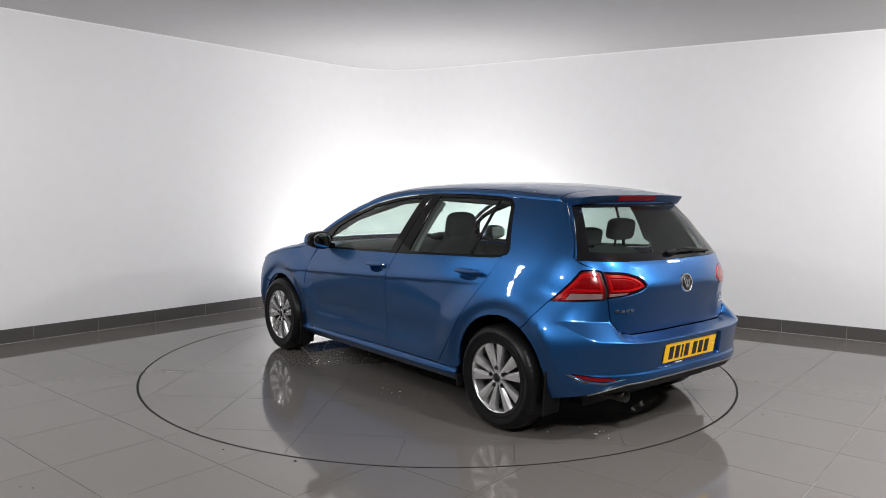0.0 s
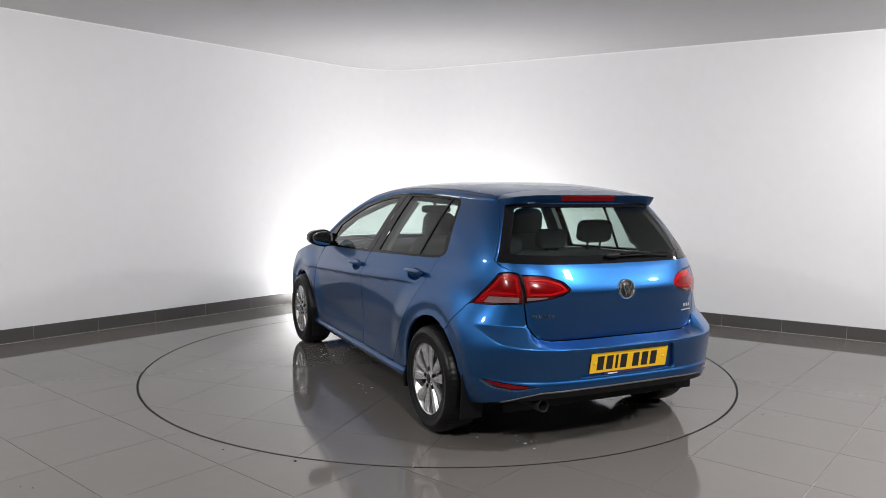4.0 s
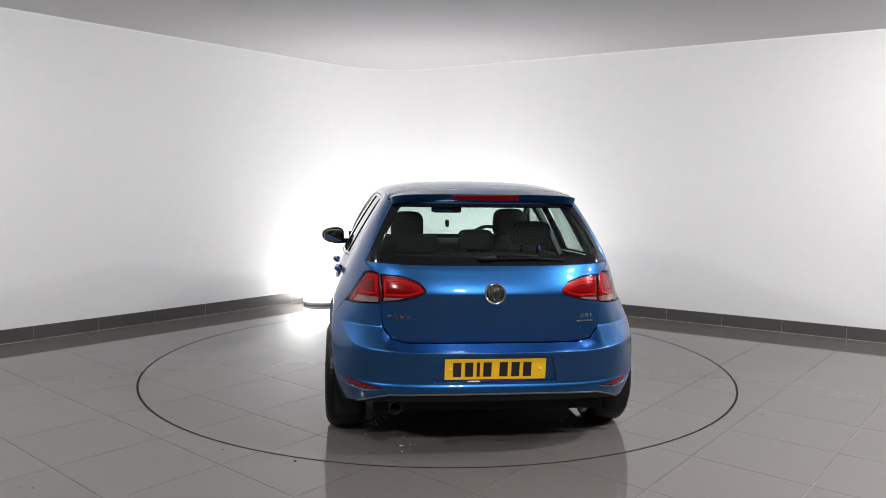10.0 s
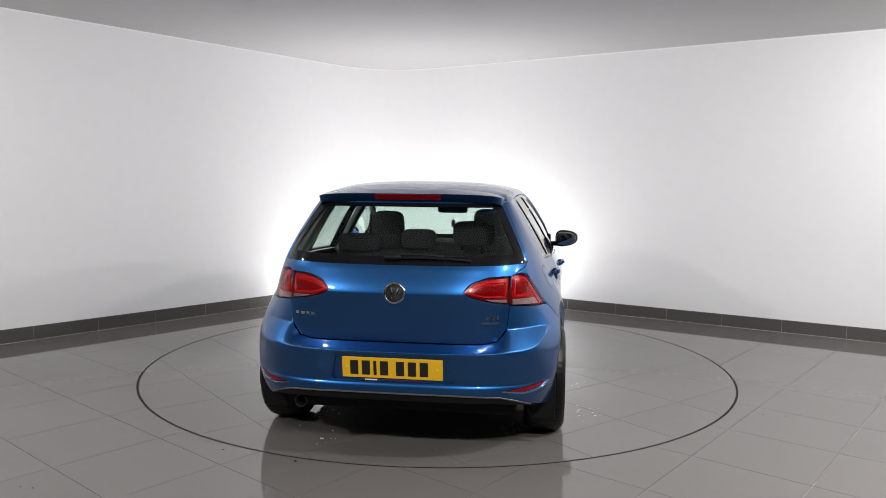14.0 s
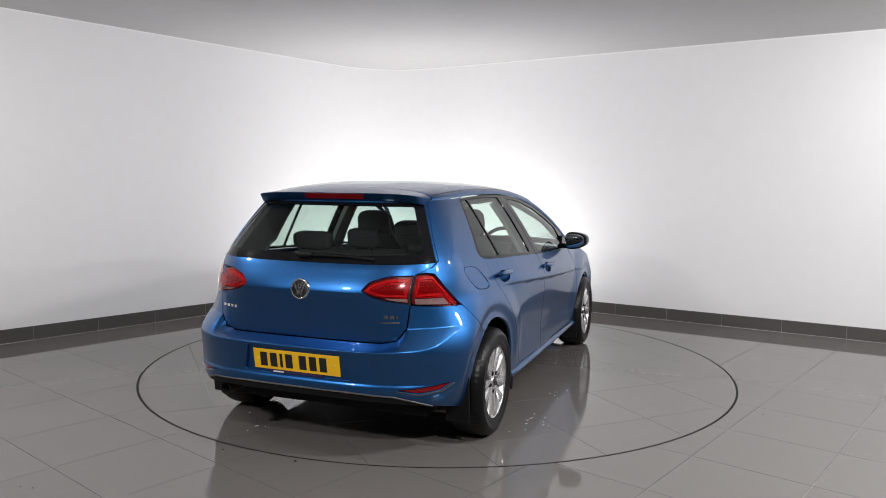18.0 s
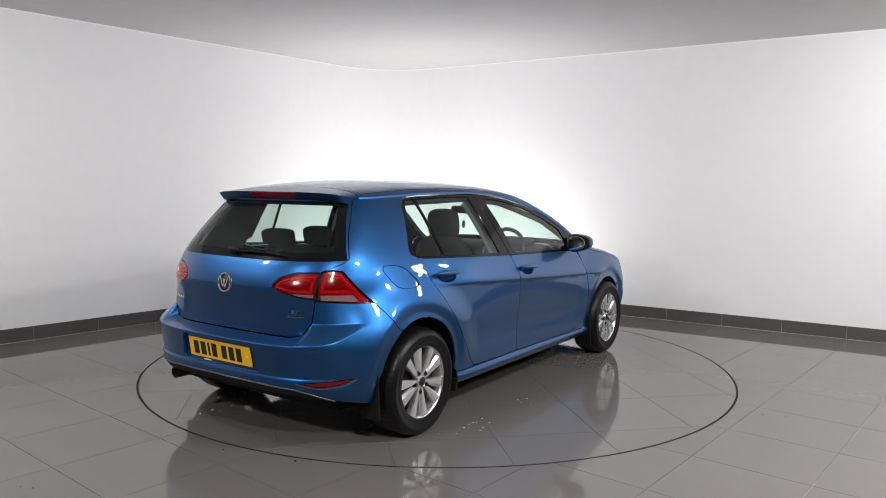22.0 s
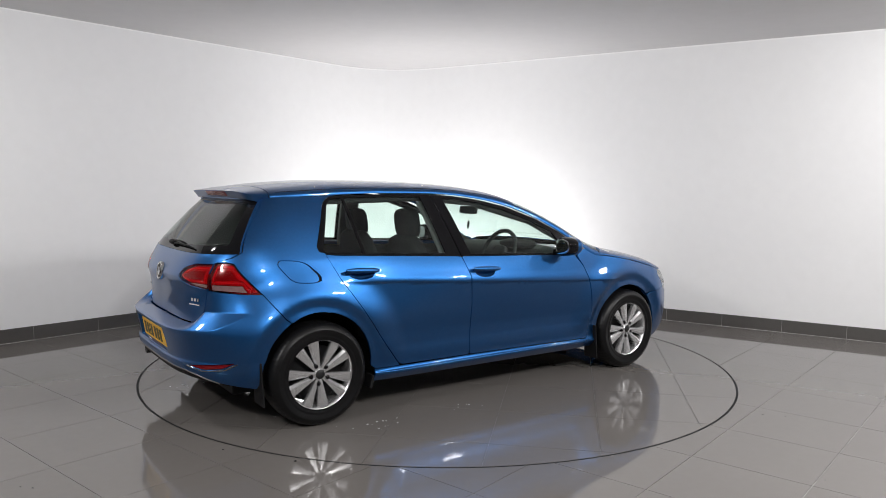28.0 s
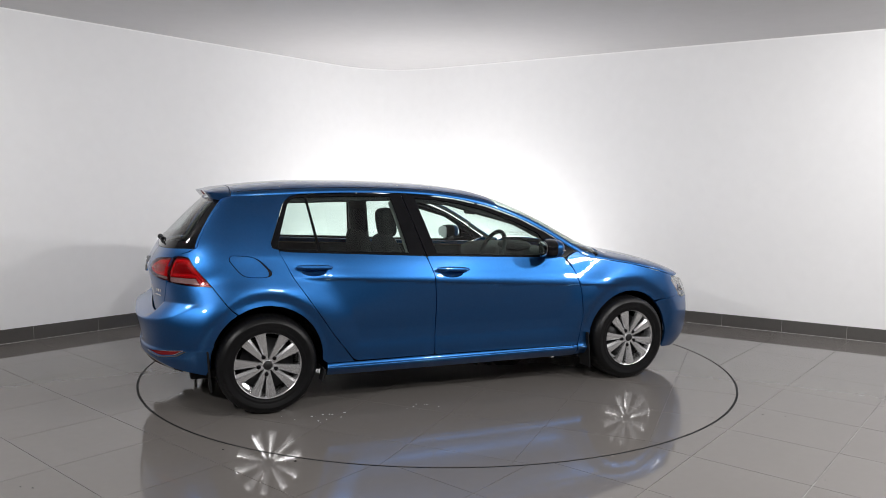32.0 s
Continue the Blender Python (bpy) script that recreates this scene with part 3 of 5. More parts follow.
def panel(name, poly, mat, parent, side=1, gap=0.0013, lift=0.0, holes=(), depth=0.02, step=0.029, label="", place=None, normal=None, creases=True):
    """A sheet of the car's skin: an outline in (s, z) laid on the surface, with a folded rim of some depth."""
    place, normal = place or surface, normal or surface_normal
    poly = inset(poly, gap)
    loops = [poly] + [inset(h, -gap) for h in holes]
    coords, edges = [], []
    for lp in loops:
        k = len(coords)
        coords += lp
        edges += [(k + i, k + (i + 1) % len(lp)) for i in range(len(lp))]
    s0, s1 = min(p[0] for p in poly), max(p[0] for p in poly)
    z0, z1 = min(p[1] for p in poly), max(p[1] for p in poly)
    edge_pts = np.array(coords)

    def clear(p, d):
        return np.min(np.hypot(edge_pts[:, 0] - p[0], edge_pts[:, 1] - p[1])) > d and inside(poly, p) and not any(inside(h, p) for h in loops[1:])
    rows = crease_lines(poly) if creases else []
    taken = np.array([p for r in rows for p in r]) if rows else np.zeros((0, 2))
    for row in rows:
        last = None
        for p in row:
            if clear(p, 0.006):
                coords.append(p)
                if last is not None:
                    edges.append((last, len(coords) - 1))
                last = len(coords) - 1
            else:
                last = None
    for gx in np.arange(s0 + step / 2, s1, step):
        for gz in np.arange(z0 + step / 2, z1, step):
            p = (float(gx), float(gz))
            if clear(p, step * 0.45) and (not len(taken) or np.min(np.hypot(taken[:, 0] - gx, taken[:, 1] - gz)) > step * 0.35):
                coords.append(p)
    vs, _, fs, _, _, _ = delaunay_2d_cdt([Vector(c) for c in coords], edges, [], 0, 1e-6)
    tris = []
    for f in fs:
        c = (sum(vs[i].x for i in f) / 3, sum(vs[i].y for i in f) / 3)
        if inside(poly, c) and not any(inside(h, c) for h in loops[1:]):
            a, b, d = (vs[i] for i in f)
            up = (b.x - a.x) * (d.y - a.y) - (b.y - a.y) * (d.x - a.x) > 0
            tris.append(tuple(f) if up != (side == 1) else tuple(f)[::-1])
    sz = np.array([(v.x, v.y) for v in vs])
    nrm = normal(sz[:, 0], sz[:, 1], side)
    pos = place(sz[:, 0], sz[:, 1], side) + nrm * lift
    verts, norms = [tuple(p) for p in pos], [tuple(p) for p in nrm]
    if depth:
        use = {}
        for f in tris:
            for i in range(3):
                a, b = f[i], f[(i + 1) % 3]
                use[(a, b)] = use.get((a, b), 0) + 1
        for (a, b) in [e for e in use if (e[1], e[0]) not in use]:
            pa, pb = pos[a], pos[b]
            qa, qb = pa - nrm[a] * depth, pb - nrm[b] * depth
            k = len(verts)
            verts += [tuple(pa), tuple(pb), tuple(qb), tuple(qa)]
            fn = np.cross(pa - pb, qb - pb)
            fn = fn / max(np.linalg.norm(fn), 1e-9)
            na, nb = (nrm[a] + fn), (nrm[b] + fn)
            norms += [tuple(na / np.linalg.norm(na)), tuple(nb / np.linalg.norm(nb)), tuple(fn), tuple(fn)]
            tris.append((k + 1, k, k + 3, k + 2))
    me = mesh_from(name, verts, tris, mat, True)
    me.normals_split_custom_set_from_vertices(norms)
    return part(name, me, mat, parent, label)


# roof, windscreen and bonnet: arches from edge to edge across the car
edge_z = curve([(-0.30, 1.335), (0.0, 1.345), (0.15, 1.352), (0.32, 1.36), (0.6, 1.368), (0.9, 1.368), (1.12, 1.358), (1.34, 1.332), (1.57, 1.283), (1.82, 1.192), (1.99, 1.105),
                (2.22, 0.965), (2.34, 0.905), (2.5, 0.885), (2.7, 0.852), (2.95, 0.79), (3.15, 0.725), (3.4, 0.67)])
mid_z = curve([(-0.34, 1.378), (-0.14, 1.412), (0.06, 1.434), (0.34, 1.450), (0.67, 1.452), (1.11, 1.440), (1.49, 1.405), (1.74, 1.338), (2.0, 1.232), (2.27, 1.098), (2.50, 0.985),
               (2.58, 0.955), (2.72, 0.935), (2.95, 0.895), (3.14, 0.845), (3.33, 0.775), (3.42, 0.70)])


def edge_y(x, z):
    x, z = np.asarray(x, float), np.asarray(z, float)
    w = half_width(np.clip(x, -0.75, XE), z)
    xr, n = gate_x(z), rear_power(z)
    k = np.clip((XS - x) / (XS - xr), 0, 0.999)
    rear = w * (1 - k ** n) ** (1 / n)
    kf = np.clip((x - XE) / (front_x(z) - XE), 0, 0.999)
    front = w * (1 - kf ** 2.5) ** (1 / 2.5)
    return np.where(x < XS, rear, np.where(x > XE, front, w))


def arch(x, u, side=1):
    """The place on the roof arch at x; u runs from -1 to 1 across it."""
    x, u = np.asarray(x, float), np.asarray(u, float)
    ze, zm = edge_z(x), mid_z(x)
    th = (1 - np.abs(u)) * math.pi / 2
    p = 2.5 - 0.3 * smoothstep(1.5, 2.4, x)
    return np.stack([x, np.sign(u) * edge_y(x, ze) * np.abs(np.cos(th)) ** (2 / p) * side, ze + (zm - ze) * np.abs(np.sin(th)) ** (2 / p)], -1)


def arch_normal(x, u, side=1, h=0.003):
    u = np.clip(u, -1 + h, 1 - h)
    u = np.where(np.abs(u) < h, h, u)
    n = np.cross(arch(x + h, u) - arch(x - h, u), arch(x, u + h) - arch(x, u - h))
    n = n * np.sign(n[..., 2:3])
    return n / np.linalg.norm(n, axis=-1, keepdims=True)


def arch_panel(name, x0, x1, u0, u1, mat, parent, nx=40, nu=32, lift=0.0, depth=0.015, label=""):
    """A sheet of the roof arch between two ends and two lines across; x0 and x1 may be functions of u."""
    us = np.linspace(u0, u1, nu + 1)
    verts, norms, faces = [], [], []
    for i in range(nx + 1):
        for u in us:
            a, b = (x0(u) if callable(x0) else x0), (x1(u) if callable(x1) else x1)
            x = a + (b - a) * i / nx
            n = arch_normal(np.array([x]), np.array([u]))[0]
            verts.append(tuple(arch(x, u) + n * lift))
            norms.append(tuple(n))
    w = nu + 1
    for i in range(nx):
        for j in range(nu):
            a = i * w + j
            faces.append((a, a + w, a + w + 1, a + 1))
    rim = [j for j in range(w)] + [i * w + nu for i in range(1, nx + 1)] + [nx * w + j for j in range(nu - 1, -1, -1)] + [i * w for i in range(nx - 1, 0, -1)]
    for a, b in zip(rim, rim[1:] + rim[:1]):
        k = len(verts)
        pa, pb = np.array(verts[a]), np.array(verts[b])
        qa, qb = pa - np.array(norms[a]) * depth, pb - np.array(norms[b]) * depth
        verts += [tuple(pa), tuple(pb), tuple(qb), tuple(qa)]
        fn = np.cross(pb - pa, qb - pb)
        fn = fn / max(np.linalg.norm(fn), 1e-9)
        norms += [tuple(fn)] * 4
        faces.append((k, k + 1, k + 2, k + 3))
    me = mesh_from(name, verts, faces, mat, True)
    me.normals_split_custom_set_from_vertices(norms)
    return part(name, me, mat, parent, label)


# ---- the car ----
def arc_points(cx, cz, r, a0, a1, n):
    """Outline points of a wheel arch, from one angle to the other (degrees)."""
    return [("x", cx + r * math.cos(radians(a0 + (a1 - a0) * k / n)), cz + r * math.sin(radians(a0 + (a1 - a0) * k / n)), 0.004) for k in range(n + 1)]


ARCH_R = (0.018, 0.338, 0.340)
ARCH_F = (2.665, 0.318, 0.340)
SILL_Z = 0.292


def wheel(car, x, y, side):
    """One wheel on its tyre: the tyre, the alloy rim, its spokes, bolts and cap."""
    hub = part("wheel", mesh_from("wheel", *lathe([(0.0, -0.06), (0.16, -0.06), (0.165, -0.02), (0.0, -0.02)], 40), DARK_METAL, True), DARK_METAL, car, "alloy wheel with a black tyre")
    hub.location = (x, y, 0.308)
    hub.rotation_euler = (0, radians(9 if side > 0 else 27), 0 if side > 0 else math.pi)
    prof = [(0.205, -0.104), (0.222, -0.104), (0.226, -0.107), (0.230, -0.105), (0.240, -0.1085), (0.262, -0.113), (0.268, -0.1145), (0.272, -0.1115), (0.288, -0.105), (0.303, -0.086), (0.309, -0.060), (0.310, 0.0)]
    prof = prof + [(r, -o) for r, o in prof[-2::-1]]
    grooved = []
    for r, o in prof:
        grooved.append((r, o - 0.045))
    verts, faces = lathe(grooved, 180)
    for i, v in enumerate(verts):
        r = math.hypot(v[0], v[2])
        if 0.300 < r < 0.3095 and round(math.atan2(v[2], v[0]) / (2 * math.pi / 180)) % 3 == 0:
            verts[i] = (v[0] * 0.992, v[1] * 0.995, v[2] * 0.992)
    part("tyre", mesh_from("tyre", verts, faces, TYRE, True), TYRE, hub, "black tyre")
    rim = [(0.221, 0.047), (0.222, 0.053), (0.217, 0.057), (0.205, 0.053), (0.198, 0.040), (0.192, -0.02), (0.19, -0.13)]
    part("rim", mesh_from("rim", *lathe(rim, 96), ALLOY, True), ALLOY, hub, "silver alloy rim")
    part("brake_disc", mesh_from("brake_disc", *lathe([(0.05, -0.022), (0.14, -0.022), (0.142, -0.03)], 64), DARK_METAL, True), DARK_METAL, hub)
    # ten flat blades, in pairs, wider to the rim
    verts, faces = [], []
    blade = [(0.026, 0.011, 0.040), (0.055, 0.0145, 0.043), (0.10, 0.0205, 0.046), (0.15, 0.0275, 0.049), (0.19, 0.033, 0.051), (0.207, 0.036, 0.051)]
    nb = len(blade)
    for flip in (1, -1):
        verts, faces = [], []
        for r, half, o in blade:
            for t, drop in ((-1.0, 0.012), (-0.92, 0.001), (-0.3, 0.0), (0.30, 0.0), (0.50, 0.0008), (0.57, 0.003), (1.0, 0.014)):
                verts.append((r, o - drop, half * t * flip))
        for r, half, o in blade:
            verts += [(r, o - 0.034, -half * 0.9 * flip), (r, o - 0.034, half * 0.9 * flip)]
        for i in range(nb - 1):
            for j in range(6):
                a = i * 7 + j
                faces.append((a, a + 1, a + 8, a + 7))
            b = nb * 7 + i * 2
            faces += [(i * 7, i * 7 + 7, b + 2, b), (i * 7 + 6, b + 1, b + 3, i * 7 + 13)]
        spoke = mesh_from("spoke", verts, faces, ALLOY)
        for k in range(10):
            if (k % 2 == 0) == (flip > 0):
                ob = part("spoke", spoke, ALLOY, hub)
                ob.rotation_euler = (0, radians(36 * k + (3.6 if k % 2 else -3.6)), 0)
    cap = part("hub_cap", mesh_from("hub_cap", *lathe([(0.0, 0.052), (0.024, 0.051), (0.0285, 0.047), (0.03, 0.03)], 40), DARK_METAL, True), DARK_METAL, hub, "dark round hub cap")
    part("cap_ring", mesh_from("cap_ring", *lathe([(0.0285, 0.047), (0.0295, 0.049), (0.032, 0.047), (0.034, 0.034)], 40), ALLOY, True), ALLOY, hub)
    bolt = mesh_from("bolt", *lathe([(0.0, 0.040), (0.011, 0.040), (0.0135, 0.034), (0.0135, 0.01)], 12), TRIM, True)
    for k in range(5):
        ob = part("bolt", bolt, TRIM, hub)
        a = radians(72 * k + 18)
        ob.location = (0.056 * math.cos(a), 0.008, 0.056 * math.sin(a))
    return hub


def pillow(name, c, half, mat, parent, p=3.5, turn=(0, 0, 0), label="", nu=28, nv=14):
    """A soft rounded block: a sphere drawn out towards a box."""
    verts, faces = [], []
    def f(v):
        return math.copysign(abs(v) ** (2 / p), v)
    for i in range(nv + 1):
        b = -math.pi / 2 + math.pi * i / nv
        for k in range(nu):
            a = 2 * math.pi * k / nu
            verts.append((half[0] * f(math.cos(b)) * f(math.cos(a)), half[1] * f(math.cos(b)) * f(math.sin(a)), half[2] * f(math.sin(b))))
    for i in range(nv):
        for k in range(nu):
            a, b = i * nu + k, i * nu + (k + 1) % nu
            faces.append((a, b, b + nu, a + nu))
    ob = part(name, mesh_from(name, verts, faces, mat, True), mat, parent, label)
    ob.matrix_basis = pose(*c, *turn)
    return ob


def block(name, c, half, mat, parent, bevel=0.004, turn=(0, 0, 0), label=""):
    """A bevelled block as a part."""
    bm = bmesh.new()
    box(bm, -half[0], half[0], -half[1], half[1], -half[2], half[2], bevel)
    ob = part(name, bm, mat, parent, label)
    ob.matrix_basis = pose(*c, *turn)
    return ob


def tube(name, points, r, mat, parent, n=12, label=""):
    """A round bar along points."""
    verts, faces = [], []
    pts = [Vector(p) for p in points]
    for i, p in enumerate(pts):
        t = (pts[min(i + 1, len(pts) - 1)] - pts[max(i - 1, 0)]).normalized()
        u = t.orthogonal().normalized() if i == 0 else (u - t * u.dot(t)).normalized()
        v = t.cross(u)
        for k in range(n):
            a = 2 * math.pi * k / n
            verts.append(p + u * (r * math.cos(a)) + v * (r * math.sin(a)))
    for i in range(len(pts) - 1):
        for k in range(n):
            a, b = i * n + k, i * n + (k + 1) % n
            faces.append((a, b, b + n, a + n))
    faces += [tuple(range(n))[::-1], tuple(range((len(pts) - 1) * n, len(pts) * n))]
    return part(name, mesh_from(name, verts, faces, mat, True), mat, parent, label)


def on_surface(s, z, side, lift):
    p, n = surface(s, z, side), surface_normal(s, z, side)
    return p + n * lift, n


def build_side(car, side):
    """Doors, wings, windows, wheels and fittings of one side."""
    wing = [("x", 2.226, 0.20, 0.004), ("x", 2.236, 0.30, 0.004), ("x", 2.255, 0.50), ("x", 2.235, 0.70), ("x", 2.19, 0.83), ("x", 2.14, 0.915), ("x", 2.24, 0.960), ("x", 2.34, 0.905, 0.004), ("x", 2.5, 0.885, 0.004),
            ("x", 2.7, 0.852, 0.004), ("x", 2.95, 0.79, 0.004), ("x", 3.07, 0.755, 0.004), ("x", 3.06, 0.715, 0.01), ("x", 3.14, 0.61, 0.01), ("x", 2.985, 0.585, 0.004)] + arc_points(*ARCH_F, 48, 186, 14) + [("x", 2.325, 0.20, 0.004)]
    panel("front_wing", outline(wing), PAINT, car, side)
    front_door = [("x", 1.115, SILL_Z), ("x", 1.12, 0.63), ("x", 1.105, 0.83), ("x", 1.062, 0.955), ("x", 1.6, 0.936, 0.004), ("x", 2.11, 0.918, 0.01), ("x", 2.185, 0.83), ("x", 2.23, 0.70), ("x", 2.25, 0.50), ("x", 2.232, 0.30, 0.004), ("x", 2.225, 0.279, 0.004), ("x", 1.6, 0.287, 0.004)]
    rear_door = [("x", 0.565, 0.294, 0.03), ("x", 0.42, 0.48), ("x", 0.30, 0.66), ("x", 0.18, 0.84), ("x", 0.073, 1.005, 0.02), ("x", 0.17, 0.995, 0.01), ("x", 0.6, 0.977, 0.004), ("x", 1.058, 0.955), ("x", 1.101, 0.83), ("x", 1.116, 0.63), ("x", 1.111, SILL_Z)]
    quarter = [("x", 0.56, 0.291, 0.004), ("x", 0.416, 0.48), ("x", 0.296, 0.66), ("x", 0.176, 0.84), ("x", 0.068, 1.005, 0.03), ("x", 0.054, 1.05, 0.012), ("x", 0.0640, 1.075, 0.001), ("x", 0.0740, 1.100, 0.001), ("x", 0.0820, 1.120, 0.001), ("x", 0.0900, 1.140, 0.001), ("x", 0.0960, 1.155, 0.001), ("x", 0.1020, 1.170, 0.001), ("x", 0.1140, 1.200, 0.001), ("x", 0.157, 1.31, 0.03), ("x", 0.205, 1.349, 0.02), ("x", 0.25, 1.356, 0.004),
               ("x", 0.0, 1.345, 0.004), ("x", -0.15, 1.340, 0.004), ("y", 0.522, 1.335, 0.004), ("y", 0.562, 1.26, 0.004), ("y", 0.602, 1.17, 0.004), ("y", 0.667, 1.03, 0.01), ("y", 0.655, 1.0, 0.006), ("y", 0.605, 0.972, 0.004), ("x", -0.46, 0.976, 0.004), ("x", -0.42, 0.968, 0.01), ("x", -0.30, 0.797, 0.01), ("x", -0.19, 0.655, 0.004)] \
        + arc_points(*ARCH_R, 121, -4, 14) + [("x", 0.39, 0.291, 0.004)]
    flap = outline([("x", -0.205, 0.955, 0.04), ("x", -0.19, 0.982, 0.02), ("x", -0.035, 0.975, 0.05), ("x", 0.055, 0.885, 0.03), ("x", 0.045, 0.842, 0.02), ("x", -0.12, 0.848, 0.05)])
    if side < 0:
        quarter_panel = panel("rear_quarter", outline(quarter), PAINT, car, side, gap=0.0, holes=(flap,), step=0.02)
        panel("fuel_flap", flap, PAINT, quarter_panel, side, gap=0.0042, lift=0.0005, label="blue fuel filler flap")
        panel("flap_well", flap, RUBBER, quarter_panel, side, gap=-0.004, lift=-0.012, depth=0)
    else:
        panel("rear_quarter", outline(quarter), PAINT, car, side, gap=0.0, step=0.02)
    panel("sill", outline([("x", 0.385, 0.205, 0.004), ("x", 0.385, 0.287, 0.004), ("x", 1.115, 0.289, 0.004), ("x", 1.6, 0.284, 0.004), ("x", 2.222, 0.275, 0.004), ("x", 2.222, 0.195, 0.004)]), PAINT, car, side, lift=0.001)
    cups = [[(at_x(cx, cz) + 0.080 * math.cos(a), cz + 0.033 * math.sin(a)) for a in np.linspace(0, 2 * math.pi, 25)[:-1]] for cx, cz in ((0.31, 0.882), (1.23, 0.846))]
    fd = panel("front_door", outline(front_door), PAINT, car, side, holes=(cups[1],), step=0.022, label="blue metallic front door")
    rd = panel("rear_door", outline(rear_door), PAINT, car, side, holes=(cups[0],), step=0.022, label="blue metallic rear door")
    # glazing band: black surround with the panes in it
    band = [("x", 0.070, 1.007, 0.02), ("x", 0.058, 1.05, 0.012), ("x", 0.0680, 1.075, 0.001), ("x", 0.0780, 1.100, 0.001), ("x", 0.0860, 1.120, 0.001), ("x", 0.0940, 1.140, 0.001), ("x", 0.1000, 1.155, 0.001), ("x", 0.1060, 1.170, 0.001), ("x", 0.1180, 1.200, 0.001), ("x", 0.162, 1.31, 0.03), ("x", 0.212, 1.348, 0.02), ("x", 0.34, 1.356, 0.01), ("x", 0.6, 1.364, 0.01), ("x", 0.9, 1.364, 0.01), ("x", 1.12, 1.354, 0.01), ("x", 1.34, 1.328, 0.01),
            ("x", 1.57, 1.279, 0.01), ("x", 1.82, 1.188, 0.01), ("x", 1.99, 1.101, 0.01), ("x", 2.22, 0.961, 0.01), ("x", 2.13, 0.918, 0.01), ("x", 1.6, 0.938, 0.004), ("x", 1.06, 0.957, 0.004), ("x", 0.6, 0.979, 0.004), ("x", 0.16, 0.998, 0.004)]
    quarter_light = outline([("x", 0.096, 1.016, 0.02), ("x", 0.090, 1.05, 0.02), ("x", 0.184, 1.300, 0.02), ("x", 0.215, 1.334, 0.01), ("x", 0.296, 1.341, 0.006), ("x", 0.345, 1.003, 0.006)])
    rear_pane = outline([("x", 0.362, 1.002, 0.006), ("x", 0.310, 1.342, 0.006), ("x", 0.6, 1.350, 0.004), ("x", 0.878, 1.349, 0.01), ("x", 0.945, 0.979, 0.006)])
    front_pane = outline([("x", 1.140, 0.970, 0.006), ("x", 1.050, 1.336, 0.01), ("x", 1.2, 1.326, 0.01), ("x", 1.35, 1.303, 0.01), ("x", 1.55, 1.255, 0.01), ("x", 1.76, 1.178, 0.01), ("x", 1.94, 1.090, 0.02), ("x", 2.0, 0.985, 0.02), ("x", 1.99, 0.937, 0.01)])
    cut = next(k for k, p in enumerate(band) if p[1] == 1.12)
    low = next(k for k, p in enumerate(band) if p[1] == 1.06)
    rear_band = band[:cut - 1] + [("x", 0.955, 1.362, 0.004), ("x", 1.057, 0.957, 0.004)] + band[low + 1:]
    front_band = [("x", 0.962, 1.362, 0.004)] + band[cut:low] + [("x", 1.065, 0.957, 0.004)]
    panel("window_surround", outline(rear_band), TRIM, rd, side, gap=0.0, lift=-0.003, holes=(quarter_light, rear_pane), depth=0.012, creases=False, label="gloss black window surround")
    panel("window_surround", outline(front_band), TRIM, fd, side, gap=0.001, lift=-0.003, holes=(front_pane,), depth=0.012, creases=False, label="gloss black window surround")
    panel("quarter_light", quarter_light, GLASS, rd, side, gap=-0.002, lift=-0.008, depth=0, creases=False, label="green-tinted quarter window")
    panel("rear_side_window", rear_pane, GLASS, rd, side, gap=-0.002, lift=-0.009, depth=0, creases=False, label="green-tinted side window")
    panel("front_side_window", front_pane, GLASS, fd, side, gap=-0.002, lift=-0.009, depth=0, creases=False, label="green-tinted side window")
    for door, x0, z0, x1, z1 in ((rd, 0.195, 0.893, 0.425, 0.884), (fd, 1.115, 0.858, 1.345, 0.846)):
        p, n = on_surface(at_x((x0 + x1) / 2, z0), (z0 + z1) / 2, side, 0.0)
        tilt = math.degrees(math.atan2(n[2], abs(n[1])))
        lean = math.degrees(math.atan2(z0 - z1, x1 - x0))
        rim, bowl = [], []
        cs, cz = at_x((x0 + x1) / 2, z0), (0.882 if x0 < 1 else 0.846)
        for ring in range(7):
            k = math.cos(ring / 6 * math.pi / 2)
            for a in np.linspace(0, 2 * math.pi, 25)[:-1]:
                q, _ = on_surface(cs + 0.0805 * k * math.cos(a), cz + 0.0335 * k * math.sin(a), side, -0.026 * math.sin(ring / 6 * math.pi / 2))
                rim.append(tuple(q))
        for ring in range(6):
            for k in range(24):
                a, b = ring * 24 + k, ring * 24 + (k + 1) % 24
                bowl.append((a, a + 24, b + 24, b) if side < 0 else (a, b, b + 24, a + 24))
        part("handle_cup", mesh_from("handle_cup", rim, bowl, PAINT, True), PAINT, door, "recessed cup behind the handle")
        pillow("door_handle", p + n * 0.022 + np.array((0, 0, 0.008)), (0.118, 0.015, 0.0155), PAINT, door, 2.6, (side * tilt, lean, 0), "blue door handle")
        for dx in (-0.085, 0.085):
            pillow("handle_mount", p + n * 0.006 + np.array((dx, 0, 0.008)), (0.024, 0.016, 0.014), PAINT, door, 2.5, (0, lean, 0))
    # wing mirror
    arm = block("mirror_arm", (1.955, side * 0.86, 0.945), (0.035, 0.07, 0.020), TRIM, car, 0.01, (0, 0, side * 8), "black mirror arm")
